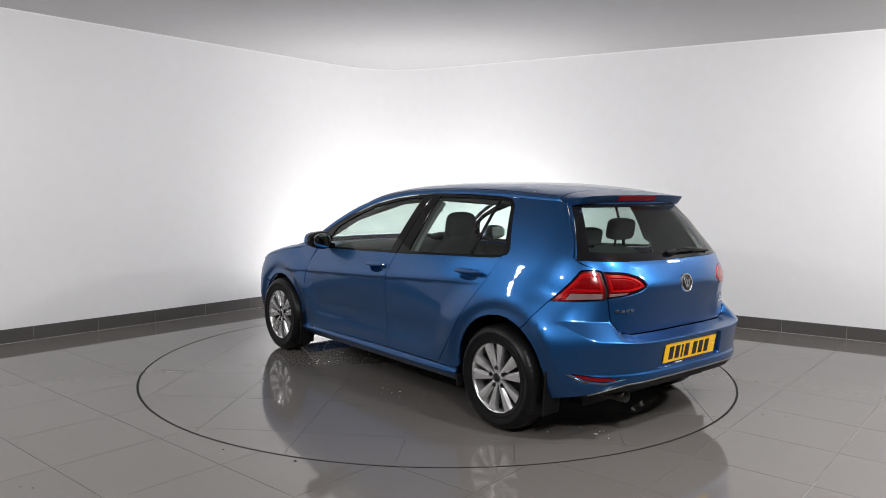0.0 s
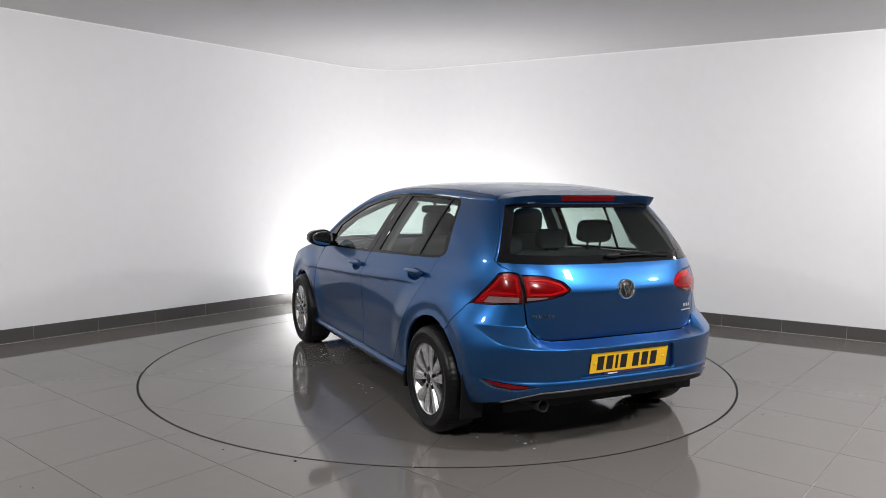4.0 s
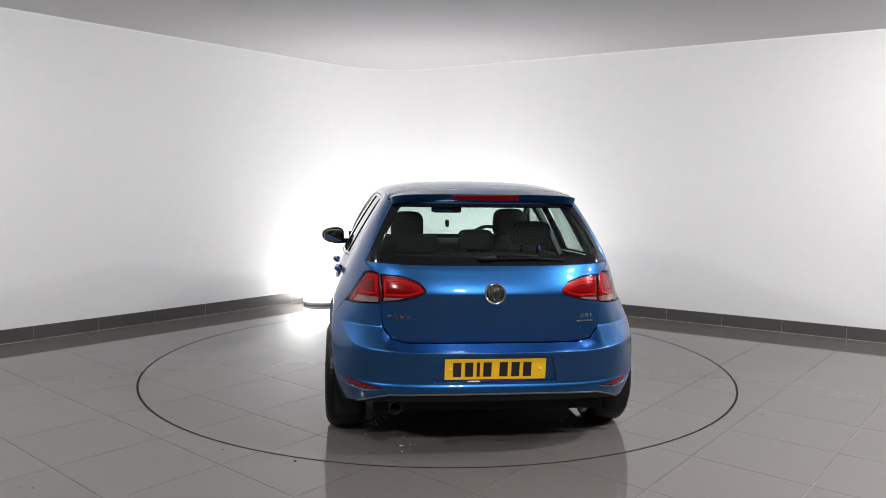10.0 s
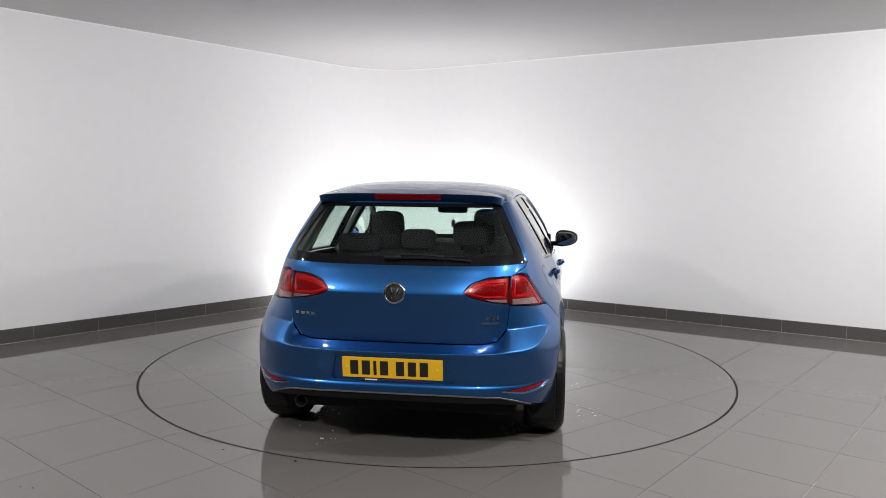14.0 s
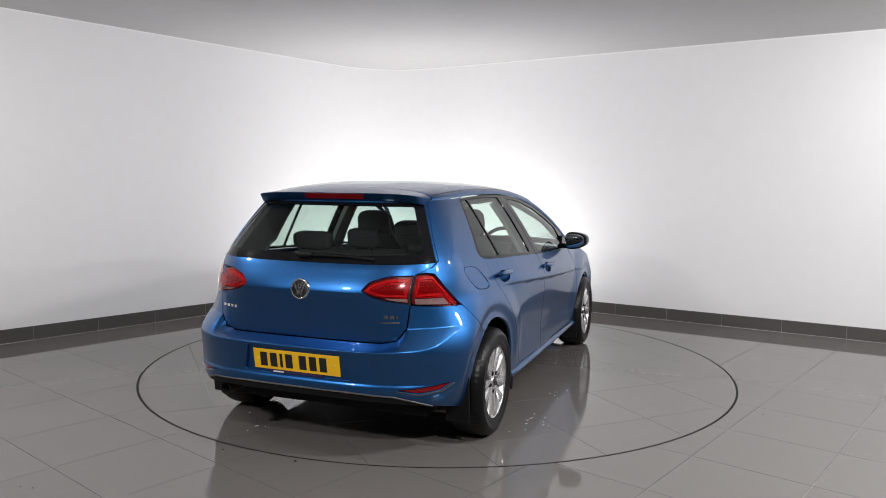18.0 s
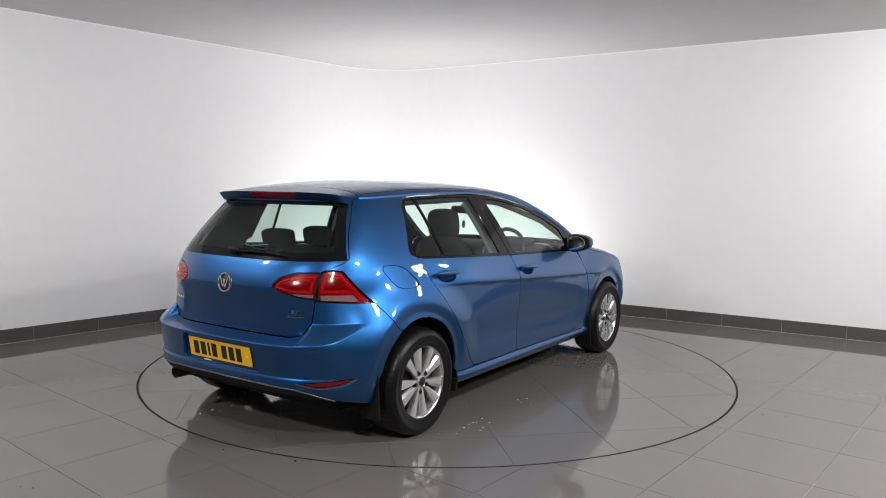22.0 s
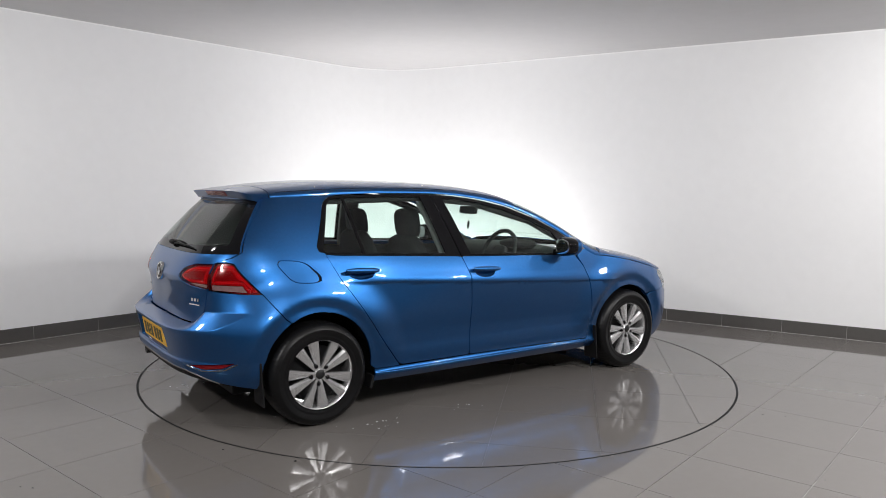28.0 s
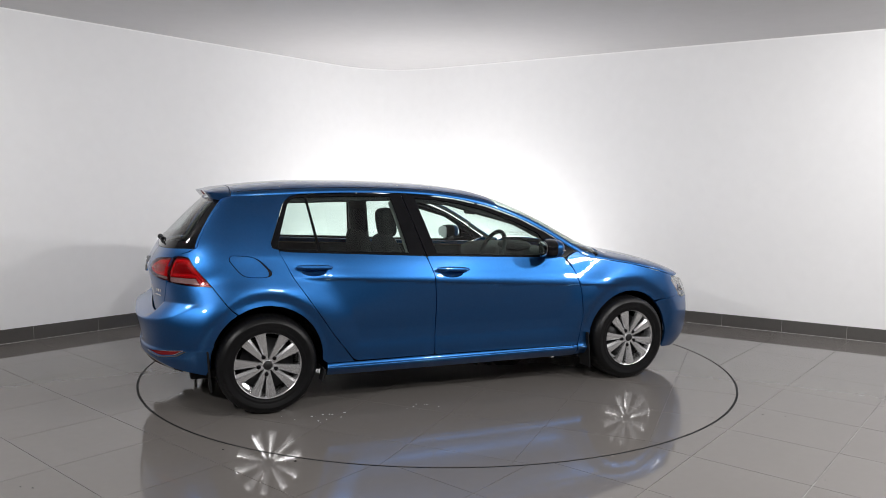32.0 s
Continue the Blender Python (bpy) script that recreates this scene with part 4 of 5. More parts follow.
    shell = pillow("wing_mirror", (1.960, side * 0.945, 0.988), (0.066, 0.080, 0.062), PAINT, car, 2.9, (0, 0, side * 8), "blue wing mirror cap with black rim")
    pillow("mirror_rim", (-0.026, 0, 0), (0.053, 0.083, 0.065), TRIM, shell, 3.2, label="black mirror housing")
    pillow("mirror_glass", (-0.0765, 0, 0), (0.006, 0.071, 0.052), MIRROR, shell, 3.2, label="mirror glass")
    # the housing is tall by the door and tapers outwards
    for ob, half in ((shell, 0.080), (shell.children[0], 0.083), (shell.children[1], 0.071)):
        for v in ob.data.vertices:
            o = (v.co.y * side / half + 1) / 2
            v.co.z = v.co.z * (1.14 - 0.38 * max(0.0, o) ** 2) + 0.008 * o
            v.co.y *= 1.12
    pillow("indicator", (0.02, side * 0.070, -0.004), (0.045, 0.012, 0.006), CLEAR_LENS, shell, 2.5, label="indicator strip")
    block("mirror_base", (2.06, side * 0.80, 0.965), (0.07, 0.012, 0.035), TRIM, car, 0.008, (0, 24, 0))
    # wheel arches, wheels, mudflaps
    for (cx, cz, r), wx, wy, flap_z in ((ARCH_R, WHEEL_R[0], 0.855, 0.095), (ARCH_F, WHEEL_F[0], 0.885, 0.10)):
        verts, faces = [], []
        k = 28
        for i in range(k + 1):
            a = radians(-12 + 204 * i / k)
            for y, rr in ((0.835, r + 0.004), (0.80, r + 0.006), (0.52, r - 0.01), (0.52, 0.05)):
                verts.append((cx + rr * math.cos(a), side * y, cz + rr * math.sin(a)))
        for i in range(k):
            for j in range(3):
                a = i * 4 + j
                faces.append((a, a + 1, a + 5, a + 4))
        part("wheel_arch_liner", mesh_from("wheel_arch_liner", verts, faces, FELT, True), FELT, car, "black wheel arch liner")
        wheel(car, wx, side * (wy - 0.04), side)
        if wx < 1:
            block("mudflap", (wx - 0.342, side * 0.762, 0.285), (0.007, 0.068, 0.130), RUBBER, car, 0.005, (0, -4, 0), "black mudflap behind the wheel")
            block("mudflap", (wx + 0.345, side * 0.83, 0.215), (0.008, 0.045, 0.04), RUBBER, car, 0.005, (0, 12, 0))
        else:
            block("mudflap", (wx - 0.345, side * 0.83, 0.24), (0.006, 0.065, 0.13), RUBBER, car, 0.005, (0, -5, 0), "black mudflap behind the wheel")
    # linings
    panel("door_lining", outline([("x", 0.43, 0.25, 0.004), ("x", 0.42, 0.62, 0.004), ("x", 0.14, 0.985, 0.004), ("x", 1.05, 0.945, 0.004), ("x", 2.2, 0.905, 0.004), ("x", 2.25, 0.22, 0.004)]), CABIN, car, side, lift=-0.06, step=0.08, creases=False, label="dark door lining")
    panel("boot_lining", outline([("x", 0.25, 0.72, 0.004), ("x", 0.10, 0.985, 0.004), ("y", 0.64, 0.99, 0.004), ("y", 0.60, 0.72, 0.004)]), CABIN, car, side, lift=-0.05, step=0.08, creases=False)
    panel("pillar_trim", outline([("x", 0.07, 0.98, 0.01), ("x", 0.075, 1.06, 0.02), ("x", 0.135, 1.345, 0.01), ("x", -0.14, 1.335, 0.01), ("y", 0.545, 1.28, 0.004), ("y", 0.645, 1.05, 0.01), ("y", 0.64, 0.98, 0.01)]), PALE_TRIM, car, side, lift=-0.035, depth=0.02, step=0.06, creases=False, label="grey pillar trim")
    panel("door_pillar_trim", outline([("x", 0.955, 0.95, 0.01), ("x", 0.88, 1.345, 0.01), ("x", 1.035, 1.345, 0.01), ("x", 1.13, 0.95, 0.01)]), PALE_TRIM, car, side, lift=-0.05, depth=0.03, step=0.06, creases=False, label="grey pillar trim")
    panel("roof_rail_trim", outline([("x", 0.12, 1.325, 0.004), ("x", 0.14, 1.35, 0.004), ("x", 0.9, 1.366, 0.004), ("x", 1.34, 1.33, 0.004), ("x", 1.82, 1.19, 0.004), ("x", 2.2, 0.965, 0.004), ("x", 2.15, 0.965, 0.004), ("x", 1.79, 1.172, 0.004), ("x", 1.3, 1.315, 0.004), ("x", 0.9, 1.348, 0.004)]), CABIN, car, side, lift=-0.03, depth=0.03, step=0.08, creases=False)
    # lamps at the front
    head = outline([("x", 3.062, 0.713, 0.02), ("x", 3.085, 0.752, 0.02), ("x", 3.26, 0.705, 0.01), ("x", 3.36, 0.655, 0.02), ("x", 3.34, 0.585, 0.02), ("x", 3.20, 0.575, 0.02), ("x", 3.13, 0.63, 0.01)])
    lamp = panel("headlight", head, CLEAR_GLASS, car, side, lift=0.0, depth=0.03, creases=False, label="clear headlight")
    panel("reflector", head, CLEAR_LENS, lamp, side, gap=0.004, lift=-0.03, depth=0, creases=False)
    p, n = on_surface(at_x(3.2, 0.65), 0.65, side, -0.02)
    pillow("bulb_housing", p, (0.028, 0.028, 0.028), CHROME, lamp, 2.2)
    panel("front_bumper", outline([("x", 2.985, 0.582, 0.004), ("x", 3.13, 0.606, 0.004), ("x", 3.20, 0.570, 0.01), ("x", 3.34, 0.580, 0.01), ("x", 3.42, 0.60, 0.004), ("s", 1.0, 0.60, 0.002), ("s", 1.0, 0.17, 0.002), ("x", 3.30, 0.17, 0.02), ("x", 3.03, 0.19, 0.02), ("x", 3.025, 0.33, 0.004)] + arc_points(*ARCH_F, 6, 44, 4)[1:]), PAINT, car, side, label="blue metallic front bumper")
    panel("grille", outline([("x", 3.34, 0.655, 0.01), ("s", 1.0, 0.66, 0.002), ("s", 1.0, 0.603, 0.002), ("x", 3.36, 0.603, 0.01)]), TRIM, car, side, lift=-0.01, creases=False, label="black front grille")
    for z0, z1 in ((0.23, 0.255), (0.31, 0.33), (0.36, 0.385)):
        panel("intake_slat", outline([("x", 3.37, z0, 0.004), ("x", 3.37, z1, 0.004), ("s", 0.62, z1, 0.004), ("s", 0.62, z0, 0.004)]), TRIM, car, side, lift=0.004, creases=False, label="black air intake slat")


def build_rear(car):
    """Tailgate with its glass and badges, lamps, bumper and number plate."""
    half_gate = [("y", 0.45, 0.617, 0.02), ("y", 0.52, 0.632, 0.02), ("y", 0.568, 0.695, 0.02), ("y", 0.580, 0.81, 0.01), ("y", 0.590, 0.965, 0.004), ("y", 0.648, 1.0, 0.004), ("y", 0.664, 1.03, 0.004), ("y", 0.60, 1.17, 0.004), ("y", 0.56, 1.26, 0.004), ("y", 0.52, 1.335, 0.004)]
    lamp_in = [("y", 0.587, 0.962, 0.01), ("y", 0.47, 0.958, 0.03), ("y", 0.385, 0.93, 0.02), ("y", 0.348, 0.885, 0.015), ("y", 0.40, 0.852, 0.02), ("y", 0.48, 0.832, 0.02), ("y", 0.578, 0.818, 0.008)]
    lamp_out = [("y", 0.593, 0.815, 0.008), ("y", 0.597, 0.966, 0.01), ("x", -0.46, 0.972, 0.004), ("x", -0.425, 0.966, 0.02), ("x", -0.305, 0.797, 0.015), ("x", -0.42, 0.800, 0.004)]
    hole = outline([("y", -0.51, 1.328, 0.01), ("y", -0.662, 1.022, 0.015), ("y", 0.0, 1.014, 0.004), ("y", 0.662, 1.022, 0.015), ("y", 0.51, 1.328, 0.01)])
    tailgate = panel("tailgate", outline_mirror(half_gate), PAINT, car, 1, holes=(hole, outline(lamp_in), [(-s, z) for s, z in outline(lamp_in)]), label="blue metallic tailgate")
    clear_pane = outline([("y", -0.475, 1.312, 0.03), ("y", -0.605, 1.07, 0.04), ("y", 0.0, 1.058, 0.004), ("y", 0.605, 1.07, 0.04), ("y", 0.475, 1.312, 0.03)])
    panel("rear_window_border", hole, TRIM, tailgate, 1, gap=0.001, lift=-0.004, holes=(clear_pane,), depth=0.01, creases=False, label="black printed glass border")
    panel("rear_window", clear_pane, DARK_GLASS, tailgate, 1, gap=-0.002, lift=-0.006, depth=0, creases=False, label="dark tinted rear window")
    panel("tailgate_lining", outline([("y", -0.60, 0.70, 0.01), ("y", 0.60, 0.70, 0.01), ("y", 0.66, 1.0, 0.01), ("y", 0.60, 1.045, 0.01), ("y", 0, 1.04, 0.01), ("y", -0.60, 1.045, 0.01), ("y", -0.66, 1.0, 0.01)]), CABIN, tailgate, 1, lift=-0.05, depth=0.02, step=0.08, creases=False)
    for side in (1, -1):
        for lamp_name, pts, owner in (("tail_lamp", lamp_out, car), ("tail_lamp", lamp_in, tailgate)):
            o = outline(pts)
            lamp = panel(lamp_name, o, LAMP_GLASS, owner, side, gap=0.003, lift=0.003, depth=0.02, creases=False, label="red rear lamp with a clear lower strip")
            panel("lamp_bowl", o, LAMP_BLACK, lamp, side, gap=0.002, lift=-0.022, depth=0, creases=False, label="dark lamp housing")
            if pts is lamp_out:
                field = [("y", 0.605, 0.847, 0.004), ("y", 0.605, 0.957, 0.008), ("x", -0.455, 0.962, 0.006), ("x", -0.425, 0.957, 0.012), ("x", -0.320, 0.807, 0.008), ("x", -0.372, 0.806, 0.004), ("x", -0.395, 0.846, 0.004)]
                strips = [([("y", 0.606, 0.816, 0.003), ("y", 0.606, 0.841, 0.003), ("x", -0.398, 0.841, 0.003), ("x", -0.380, 0.808, 0.003)], CLEAR_LENS, -0.010)]
            else:
                field = [("y", 0.572, 0.845, 0.004), ("y", 0.576, 0.952, 0.008), ("y", 0.47, 0.949, 0.025), ("y", 0.392, 0.923, 0.02), ("y", 0.360, 0.886, 0.012), ("y", 0.405, 0.860, 0.015), ("y", 0.46, 0.847, 0.01)]
                strips = [([("y", 0.572, 0.826, 0.003), ("y", 0.572, 0.840, 0.003), ("y", 0.47, 0.843, 0.003), ("y", 0.50, 0.834, 0.003)], CLEAR_LENS, -0.010)]
            o = outline(field)
            panel("lamp_chamber", o, RED_LENS, lamp, side, gap=0.0, lift=-0.016, depth=0.006, creases=False)
            guide = inset(o, 0.009)
            panel("light_guide", guide, BRIGHT_RED, lamp, side, gap=0.0, lift=-0.009, holes=(inset(o, 0.0155),), depth=0.008, creases=False, label="bright red light guide")
            panel("lamp_core", inset(o, 0.027), DARK_RED, lamp, side, gap=0.0, lift=-0.011, depth=0.006, creases=False, label="dark red inner lamp")
            for b, mat, lift in strips:
                panel("clear_strip", outline(b), mat, lamp, side, gap=0.0, lift=lift, depth=0.012, creases=False, label="clear reversing strip")
    # bumper with the plate's recess
    low = [("y", 0.45, 0.6150, 0.02), ("y", 0.5225, 0.6305, 0.02), ("y", 0.573, 0.693, 0.02), ("y", 0.584, 0.812, 0.004), ("x", -0.42, 0.797, 0.004), ("x", -0.302, 0.793, 0.01), ("x", -0.192, 0.650, 0.004)] + arc_points(*ARCH_R, 122, 186, 7) + [("x", -0.345, 0.255, 0.02), ("y", 0.70, 0.300, 0.02), ("y", 0.62, 0.338, 0.03), ("y", 0.54, 0.364, 0.02), ("y", 0.30, 0.374, 0.02)]
    recess = outline([("y", -0.318, 0.428, 0.012), ("y", -0.282, 0.572, 0.012), ("y", 0.282, 0.572, 0.012), ("y", 0.318, 0.428, 0.012)])
    fog = [("y", 0.785, 0.418, 0.008), ("y", 0.745, 0.388, 0.02), ("y", 0.66, 0.377, 0.03), ("y", 0.565, 0.395, 0.01), ("y", 0.66, 0.404, 0.02)]
    fogs = [outline(fog), [(-s, z) for s, z in outline(fog)]]
    bumper = panel("rear_bumper", outline_mirror(low), PAINT, car, 1, holes=(recess, *fogs), label="blue metallic rear bumper")
    panel("plate_recess", recess, PAINT, bumper, 1, gap=-0.003, lift=-0.020, depth=0, creases=False)
    for side in (1, -1):
        panel("reflector", outline(fog), BRAKE_RED, bumper, side, gap=0.002, lift=-0.004, depth=0.01, creases=False, label="dark red bumper reflector")
        panel("chrome_strip", outline([("y", 0.79, 0.416, 0.002), ("y", 0.75, 0.384, 0.01), ("y", 0.66, 0.372, 0.02), ("y", 0.555, 0.394, 0.002), ("y", 0.555, 0.390, 0.002), ("y", 0.66, 0.367, 0.02), ("y", 0.755, 0.379, 0.01), ("y", 0.797, 0.414, 0.002)]), DARK_CHROME, bumper, side, gap=0.0, lift=0.003, depth=0.006, creases=False, label="thin chrome strip")
    diff = [("y", 0.30, 0.370, 0.02), ("y", 0.54, 0.360, 0.02), ("y", 0.62, 0.334, 0.03), ("y", 0.70, 0.296, 0.02), ("y", 0.725, 0.274, 0.004), ("y", 0.64, 0.302, 0.004), ("y", 0.50, 0.318, 0.02), ("y", 0.30, 0.322, 0.02)]
    panel("diffuser", outline_mirror(diff), PLASTIC, bumper, 1, lift=-0.004, depth=0.05, creases=False, label="dark grey lower bumper insert")
    panel("diffuser_lip", outline_mirror([("y", 0.30, 0.3745, 0.002), ("y", 0.54, 0.3645, 0.002), ("y", 0.62, 0.3385, 0.002), ("y", 0.70, 0.3005, 0.002), ("y", 0.70, 0.294, 0.002), ("y", 0.62, 0.332, 0.002), ("y", 0.54, 0.358, 0.002), ("y", 0.30, 0.368, 0.002)]), LIP_GREY, bumper, 1, gap=0.0, lift=0.003, depth=0.006, creases=False, label="thin satin grey lip")
    # number plate
    m = pose(-0.7085, 0, 0.497, 0, -9.5, 0)
    plate = block("number_plate", (0, 0, 0), (0.003, 0.260, 0.0555), PLATE, bumper, 0.002, label="yellow rear number plate with dark bars")
    plate.matrix_basis = m
    y = 0.197
    for k in range(7):
        block("character_bar", (-0.0036, y, 0), (0.0008, 0.021 if k != 2 else 0.008, 0.0385), INK, plate, 0.0003)
        y -= (0.061 if k not in (1, 2) else 0.047) + (0.022 if k == 3 else 0)
    for yy in (-0.232, 0.232):
        pillow("screw_cap", (-0.004, yy, 0), (0.003, 0.007, 0.007), PLATE_DOT, plate, 2.2)
    strip_ob = block("dealer_strip", (-0.703, 0.005, 0.434), (0.002, 0.16, 0.006), INK_BLUE, bumper, 0.001, (0, -7, 0), "dark strip under the plate")
    block("strip_mark", (-0.0024, 0.105, 0), (0.0006, 0.032, 0.0035), WHITE_PLASTIC, strip_ob, 0.0002)
    # badges, wiper
    badge = part("round_badge", mesh_from("round_badge", *lathe([(0.0, -0.006), (0.046, -0.005), (0.048, 0.004)], 48, "x"), INK, True), INK, tailgate, "round dark badge with a chrome ring")
    badge.matrix_basis = pose(-0.662, 0, 0.876, 0, 7, 0)
    part("ring", mesh_from("ring", *lathe([(0.045, -0.006), (0.047, -0.011), (0.053, -0.011), (0.056, -0.004), (0.056, 0.006)], 56, "x"), CHROME, True), CHROME, badge, "chrome ring")
    for k, (yy, zz, half, turn) in enumerate(((-0.021, 0.004, 0.034, 22), (0.021, 0.004, 0.034, -22), (0, -0.004, 0.026, 20), (0, -0.004, 0.026, -20))):
        block("badge_bar", (-0.009, yy, zz), (0.003, 0.0042, half), CHROME, badge, 0.001, (turn, 0, 0))
    def bars(name, y0, widths, z, tall, step):
        y = y0
        for w in widths:
            p, n = on_surface(at_y(y - w / 2, z), z, 1, 0.002)
            block(name, p, (0.002, w / 2, tall / 2), CHROME, tailgate, 0.0008, (0, 3, -math.degrees(math.asin(max(-1, min(1, n[1]))))), "small chrome lettering bar")
            y -= w + step
    bars("badge_mark", 0.548, (0.024, 0.024, 0.020, 0.020), 0.748, 0.015, 0.009)
    bars("badge_mark", -0.462, (0.018, 0.022, 0.010), 0.752, 0.018, 0.008)
    bars("badge_mark", -0.440, (0.10,), 0.724, 0.007, 0.0)
    p, n = on_surface(at_y(0.03, 1.045), 1.045, 1, 0.012)
    hub = pillow("rear_wiper", p, (0.018, 0.050, 0.016), PLASTIC, tailgate, 2.4, (0, -40, 0), "black rear wiper")
    def rel(y, z, lift):
        q, _ = on_surface(at_y(y, z), z, 1, lift)
        return tuple(Matrix(hub.matrix_basis).inverted() @ Vector(q))
    tube("wiper_arm", [rel(0.0, 1.052, 0.016), rel(-0.12, 1.055, 0.018), rel(-0.24, 1.050, 0.012)], 0.006, PLASTIC, hub)
    tube("wiper_blade", [rel(0.03, 1.040, 0.008), rel(-0.10, 1.043, 0.010), rel(-0.24, 1.043, 0.010), rel(-0.38, 1.036, 0.006)], 0.005, RUBBER, hub)
    # roof spoiler with the third brake lamp
    verts, faces = [], []
    us = np.linspace(-0.93, 0.93, 41)
    for u in us:
        f = np.array(arch(-0.165, u))
        k = abs(u) / 0.93
        tip = np.array((-0.322 + 0.060 * k ** 6, f[1] * 0.975, 1.377 - 0.022 * k ** 3))
        mid = np.array(arch(-0.25, u * 0.985)) * (0, 0, 1) + np.array(((f[0] + tip[0]) / 2, (f[1] + tip[1]) / 2, 0.004))
        low = tip + np.array((0.030, 0, -0.040))
        root = np.array((-0.270 * (1 - k ** 4) + (tip[0] + 0.050) * k ** 4, f[1] * 0.97, 1.330 - 0.008 * k))
        verts += [tuple(f + np.array((0, 0, 0.0))), tuple(mid), tuple(tip + np.array((0.012, 0, 0.002))), tuple(tip), tuple(low), tuple(root), tuple(root + np.array((0.05, 0, -0.01)))]
    w = 7
    for i in range(len(us) - 1):
        for j in range(w - 1):
            a = i * w + j
            faces.append((a, a + 1, a + w + 1, a + w))
    faces += [tuple(range(w))[::-1], tuple(range((len(us) - 1) * w, len(us) * w))]
    sp = part("roof_spoiler", mesh_from("roof_spoiler", verts, faces, PAINT), PAINT, tailgate, "blue roof spoiler")
    bpy_smooth(sp, 35)
    # the brake lamp lies in the spoiler's rear face
    ys = np.linspace(-0.185, 0.185, 21)
    tips = [np.array((-0.322, y, 1.377 - 0.022 * (abs(y) / 0.53) ** 3)) for y in ys]
    lverts, lfaces = [], []
    for tip in tips:
        fall = np.array((0.030, 0, -0.040))
        out = np.array((-0.8, 0, -0.6))
        for f, o in ((0.10, -0.004), (0.12, 0.003), (0.80, 0.003), (0.82, -0.004)):
            lverts.append(tuple(tip + fall * f + out * o))
    for i in range(len(ys) - 1):
        lfaces += [(i * 4 + j, i * 4 + j + 1, i * 4 + j + 5, i * 4 + j + 4) for j in range(3)]
    lfaces += [(0, 1, 2, 3), tuple(len(lverts) - 4 + j for j in (3, 2, 1, 0))]
    part("brake_lamp", mesh_from("brake_lamp", lverts, lfaces, BRAKE_RED), BRAKE_RED, sp, "dark red high-level brake lamp")
    # exhaust and rear underside
    pipe = part("exhaust_pipe", mesh_from("exhaust_pipe", *lathe([(0.026, 0.25), (0.029, 0.0), (0.032, -0.004), (0.034, 0.0), (0.034, 0.25)], 32, "x"), EXHAUST, True), EXHAUST, car, "sooty steel exhaust tailpipe")
    pipe.location = (-0.640, 0.505, 0.283)
    pillow("silencer", (-0.34, 0.1, 0.32), (0.12, 0.40, 0.05), DARK_METAL, car, 3, label="steel exhaust silencer")
    tube("rear_axle_beam", [(0.1, -0.7, 0.25), (0.05, 0, 0.24), (0.1, 0.7, 0.25)], 0.045, DARK_METAL, car)


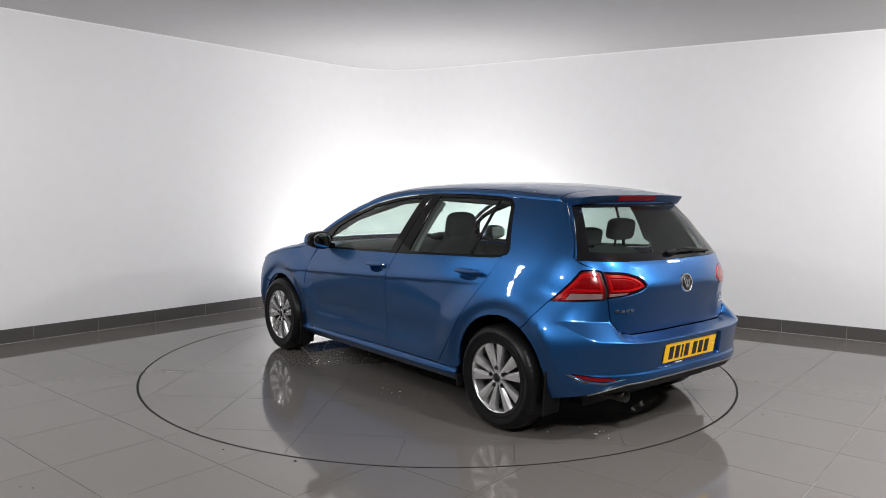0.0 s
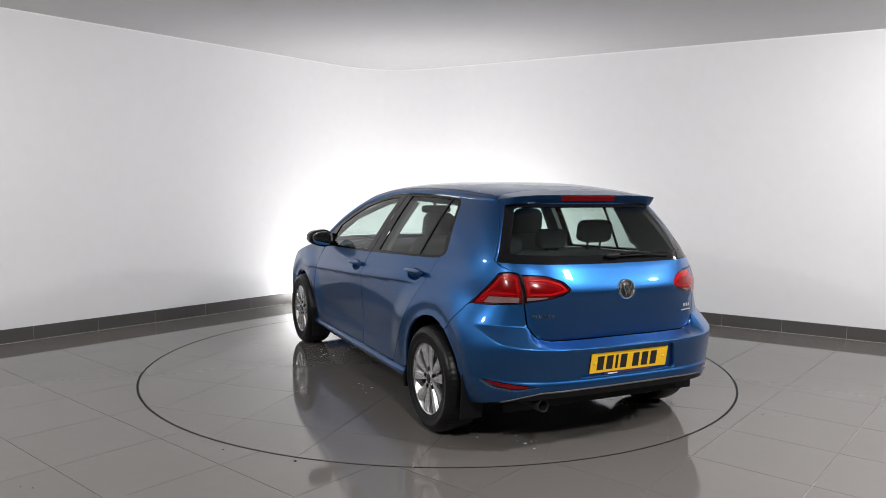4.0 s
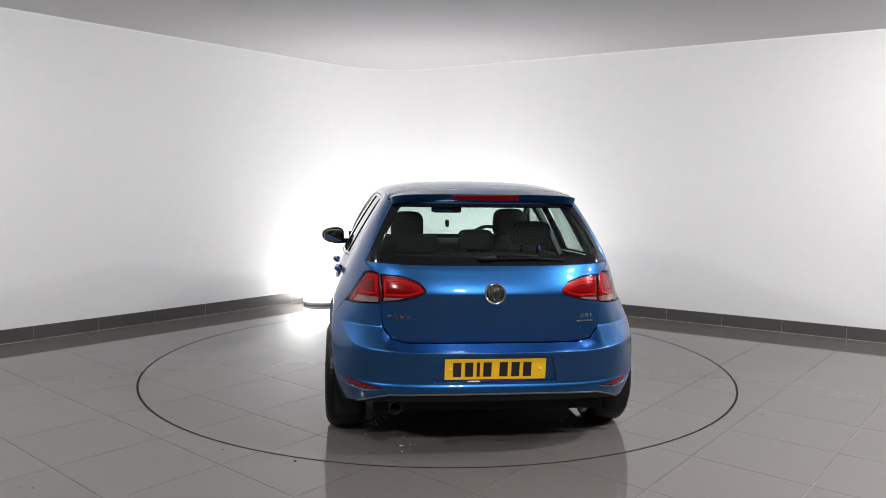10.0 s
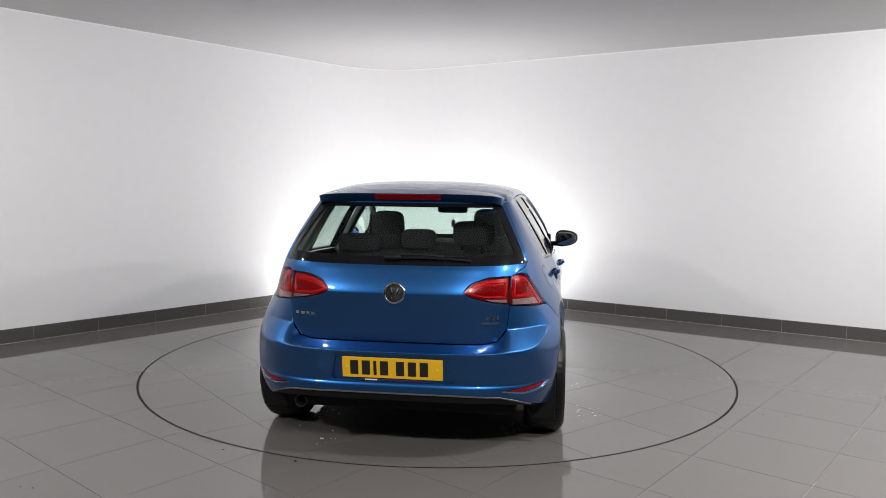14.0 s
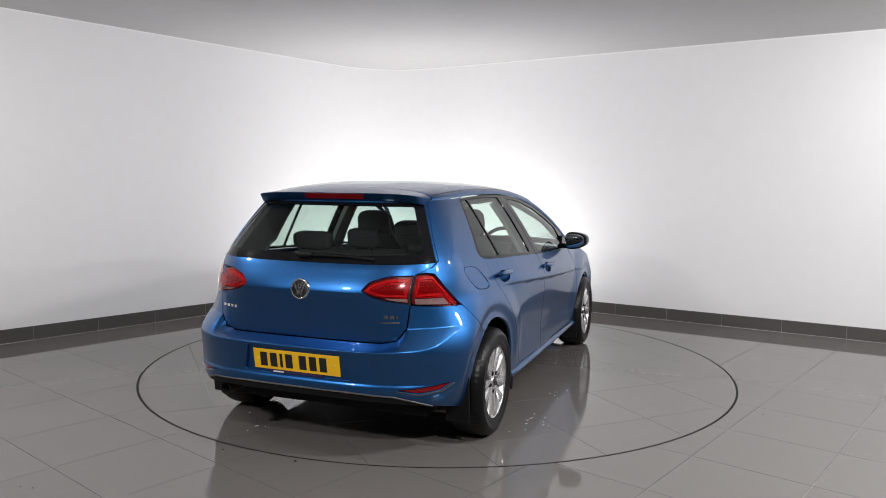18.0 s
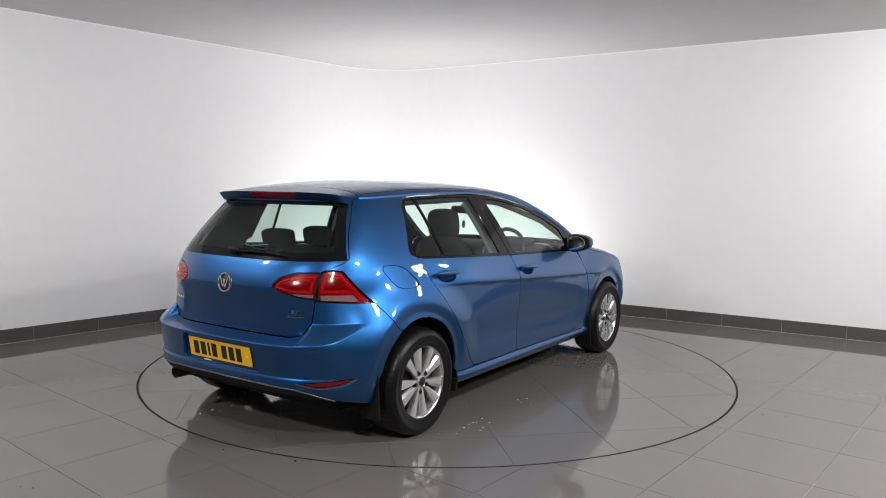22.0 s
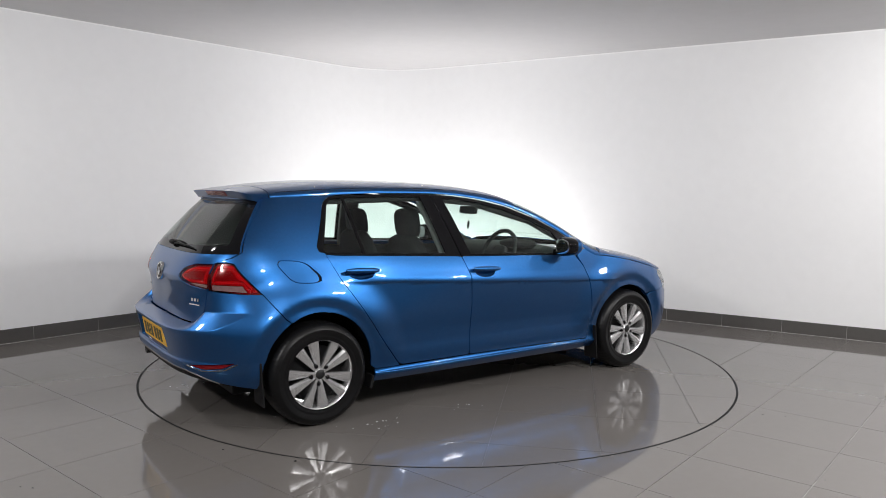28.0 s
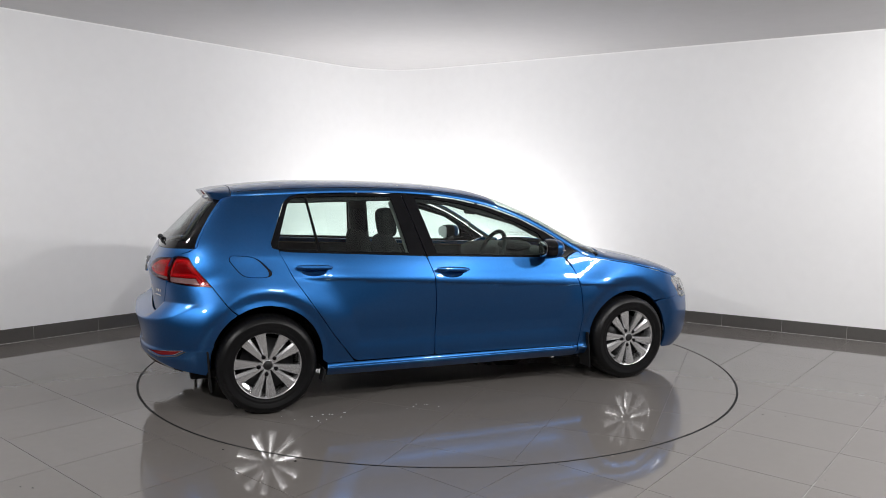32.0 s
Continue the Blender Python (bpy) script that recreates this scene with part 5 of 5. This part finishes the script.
def build_cabin(car):
    """Seats, dashboard, wheel, mirror and linings."""
    block("underbody", (1.35, 0, 0.225), (1.78, 0.62, 0.03), RUBBER, car, 0.01, label="black underbody")
    block("sill_floor", (1.32, 0, 0.23), (0.92, 0.80, 0.025), RUBBER, car, 0.01)
    block("firewall", (2.36, 0, 0.55), (0.03, 0.62, 0.33), CABIN, car, 0.01)
    block("parcel_shelf", (-0.20, 0, 0.945), (0.24, 0.60, 0.012), CABIN, car, 0.01, label="dark parcel shelf")
    arch_panel("headlining", -0.12, 1.60, -0.97, 0.97, PALE_TRIM, car, 20, 20, lift=-0.025, depth=0.01, label="grey headlining")
    dash = pillow("dashboard", (2.10, 0, 0.85), (0.25, 0.68, 0.105), CABIN, car, 3.2, label="dark dashboard")
    pillow("instrument_hood", (1.95, -0.37, 0.975), (0.10, 0.17, 0.035), CABIN, car, 2.6)
    verts, faces = [], []
    for i in range(48):
        a = 2 * math.pi * i / 48
        for k in range(10):
            b = 2 * math.pi * k / 10
            r = 0.178 + 0.016 * math.cos(b)
            verts.append((0.016 * math.sin(b), r * math.cos(a), r * math.sin(a)))
    for i in range(48):
        for k in range(10):
            faces.append((i * 10 + k, i * 10 + (k + 1) % 10, ((i + 1) % 48) * 10 + (k + 1) % 10, ((i + 1) % 48) * 10 + k))
    sw = part("steering_wheel", mesh_from("steering_wheel", verts, faces, CABIN, True), CABIN, car, "black steering wheel")
    sw.matrix_basis = pose(1.755, -0.37, 0.915, 0, 24, 0)
    pillow("steering_boss", (0.01, 0, 0), (0.03, 0.075, 0.06), CABIN, sw, 3)
    block("steering_spoke", (0.01, 0, -0.01), (0.012, 0.165, 0.018), CABIN, sw, 0.006)
    rv = pillow("rear_view_mirror", (1.74, 0.0, 1.226), (0.016, 0.125, 0.031), CABIN, car, 6, (0, 6, -6), "black rear-view mirror")
    tube("mirror_stem", [(0.0, 0, 0.02), (0.05, 0, 0.06)], 0.012, TRIM, rv)
    tag = pillow("air_freshener", (0.01, -0.006, -0.118), (0.004, 0.018, 0.032), TAG, rv, 2.4, label="oval tag hanging from the mirror")
    tube("tag_string", [(0.01, -0.006, -0.03), (0.01, -0.006, -0.09)], 0.0012, TAG, rv, 6)
    for y in (-0.37, 0.37):
        seat = pillow("front_seat", (1.22, y, 0.47), (0.27, 0.25, 0.10), FABRIC, car, 3.5, label="charcoal fabric front seat")
        pillow("backrest", (-0.24, 0, 0.285), (0.075, 0.24, 0.335), FABRIC, seat, 3.2, (0, -16, 0), "charcoal backrest")
        pillow("headrest", (-0.300, 0, 0.685 if y < 0 else 0.660), (0.055, 0.118, 0.105), FABRIC, seat, 3.6, (0, -8, 0), "charcoal headrest")
        for dy in (-0.06, 0.06):
            tube("headrest_post", [(-0.305, dy, 0.54), (-0.300, dy, 0.66)], 0.007, CHROME, seat)
    bench = pillow("rear_bench", (0.34, 0, 0.46), (0.26, 0.62, 0.10), FABRIC, car, 4, label="charcoal fabric rear bench")
    pillow("backrest", (-0.20, 0, 0.30), (0.07, 0.60, 0.275), FABRIC, bench, 5, (0, -14, 0), "charcoal rear backrest")
    for y, z, half_y, half_z in ((-0.335, 1.140, 0.125, 0.072), (0.0, 1.100, 0.105, 0.058), (0.36, 1.072, 0.135, 0.055)):
        pillow("headrest", (-0.280, y, z - 0.46), (0.042, half_y, half_z), FABRIC, bench, 4.5, (0, -10, 0), "charcoal rear headrest")
        for dy in (-0.05, 0.05):
            tube("headrest_post", [(-0.270, y + dy, 0.53), (-0.280, y + dy, z - 0.48)], 0.007, DARK_METAL, bench)


def build_car():
    car = tagged(new("car"), "blue metallic five-door hatchback parked on the turntable", "car")
    for side in (1, -1):
        build_side(car, side)
    build_rear(car)
    # roof, screen, bonnet
    arch_panel("roof", -0.16, lambda u: 1.60 + 0.08 * u * u, -1, 1, PAINT, car, 60, 48, label="blue metallic roof")
    arch_panel("windscreen", lambda u: 1.615 + 0.08 * u * u, lambda u: 2.52 - 0.20 * u * u, -0.86, 0.86, GLASS, car, 30, 30, depth=0.006, label="green-tinted windscreen")
    for u0, u1 in ((-1, -0.86), (0.86, 1)):
        pillar = arch_panel("windscreen_pillar", 1.675, 2.385, u0, u1, PAINT, car, 30, 6)
        arch_panel("pillar_lining", 1.66, 2.36, u0, u1, PALE_TRIM, pillar, 16, 6, lift=-0.02, depth=0.004)
    arch_panel("bonnet", lambda u: 2.54 - 0.17 * u * u, lambda u: 3.39 - 0.31 * u * u, -0.98, 0.98, PAINT, car, 40, 40, label="blue metallic bonnet")
    arch_panel("scuttle", lambda u: 2.50 - 0.20 * u * u, lambda u: 2.56 - 0.17 * u * u, -0.72, 0.72, PLASTIC, car, 4, 30, lift=-0.02, label="black scuttle panel")
    for u0, u1 in ((-0.80, -0.788), (0.788, 0.80)):
        arch_panel("roof_moulding", -0.12, 1.60, u0, u1, TRIM, car, 40, 2, lift=0.0015, depth=0.004, label="thin black roof moulding")
    rng = random.Random(11)
    verts, faces = [], []
    for _ in range(34):
        x, u, r = rng.uniform(0.0, 1.5), rng.uniform(-0.75, 0.75), rng.uniform(0.0018, 0.0045)
        c, n = arch(x, u), arch_normal(np.array([x]), np.array([u]))[0]
        k = len(verts)
        for f, h in ((1.0, 0.0), (0.75, 0.5), (0.3, 0.8)):
            for i in range(8):
                a = 2 * math.pi * i / 8
                verts.append(tuple(c + np.array((r * f * math.cos(a), r * f * math.sin(a), 0)) + n * (r * h)))
        for i in range(8):
            a, b = k + i, k + (i + 1) % 8
            faces += [(a, b, b + 8, a + 8), (a + 8, b + 8, b + 16, a + 16)]
        faces.append(tuple(k + 16 + i for i in range(8)))
    tagged(part("water_beads", mesh_from("water_beads", verts, faces, WATER, True), WATER, car, "beads of water on the roof"), kind="stuff")
    build_cabin(car)
    for ob in car.children:
        ob.location = Vector(ob.location) - Vector((*AXIS, 0))
    return car


def outline_mirror(half):
    """An outline across the middle of the car: its left half given, in order, ends nearest the middle."""
    pts = [((at_x if p[0] == "x" else at_y)(p[1], p[2]), p[2]) for p in half]
    pts = [Vector(p) for p in pts]
    return dense(pts + [Vector((-p.x, p.y)) for p in reversed(pts)])


def motions():
    """The turntable turns, and the car with it."""
    turns = [(0, 39.294), (4, 25.799), (8, 12.341), (12, -1.215), (16, -14.767), (20, -28.248), (24, -41.715), (28, -55.066), (32, -68.330)]
    for thing, extra in ((car, 90.0), (turntable, 90.0)):
        walk(thing, [(t, pose(0, 0, 0, 0, 0, a + extra)) for t, a in turns])


build_room()
build_floor()
build_floor_light()
turntable = build_turntable()
build_specks(turntable)
car = build_car()
motions()
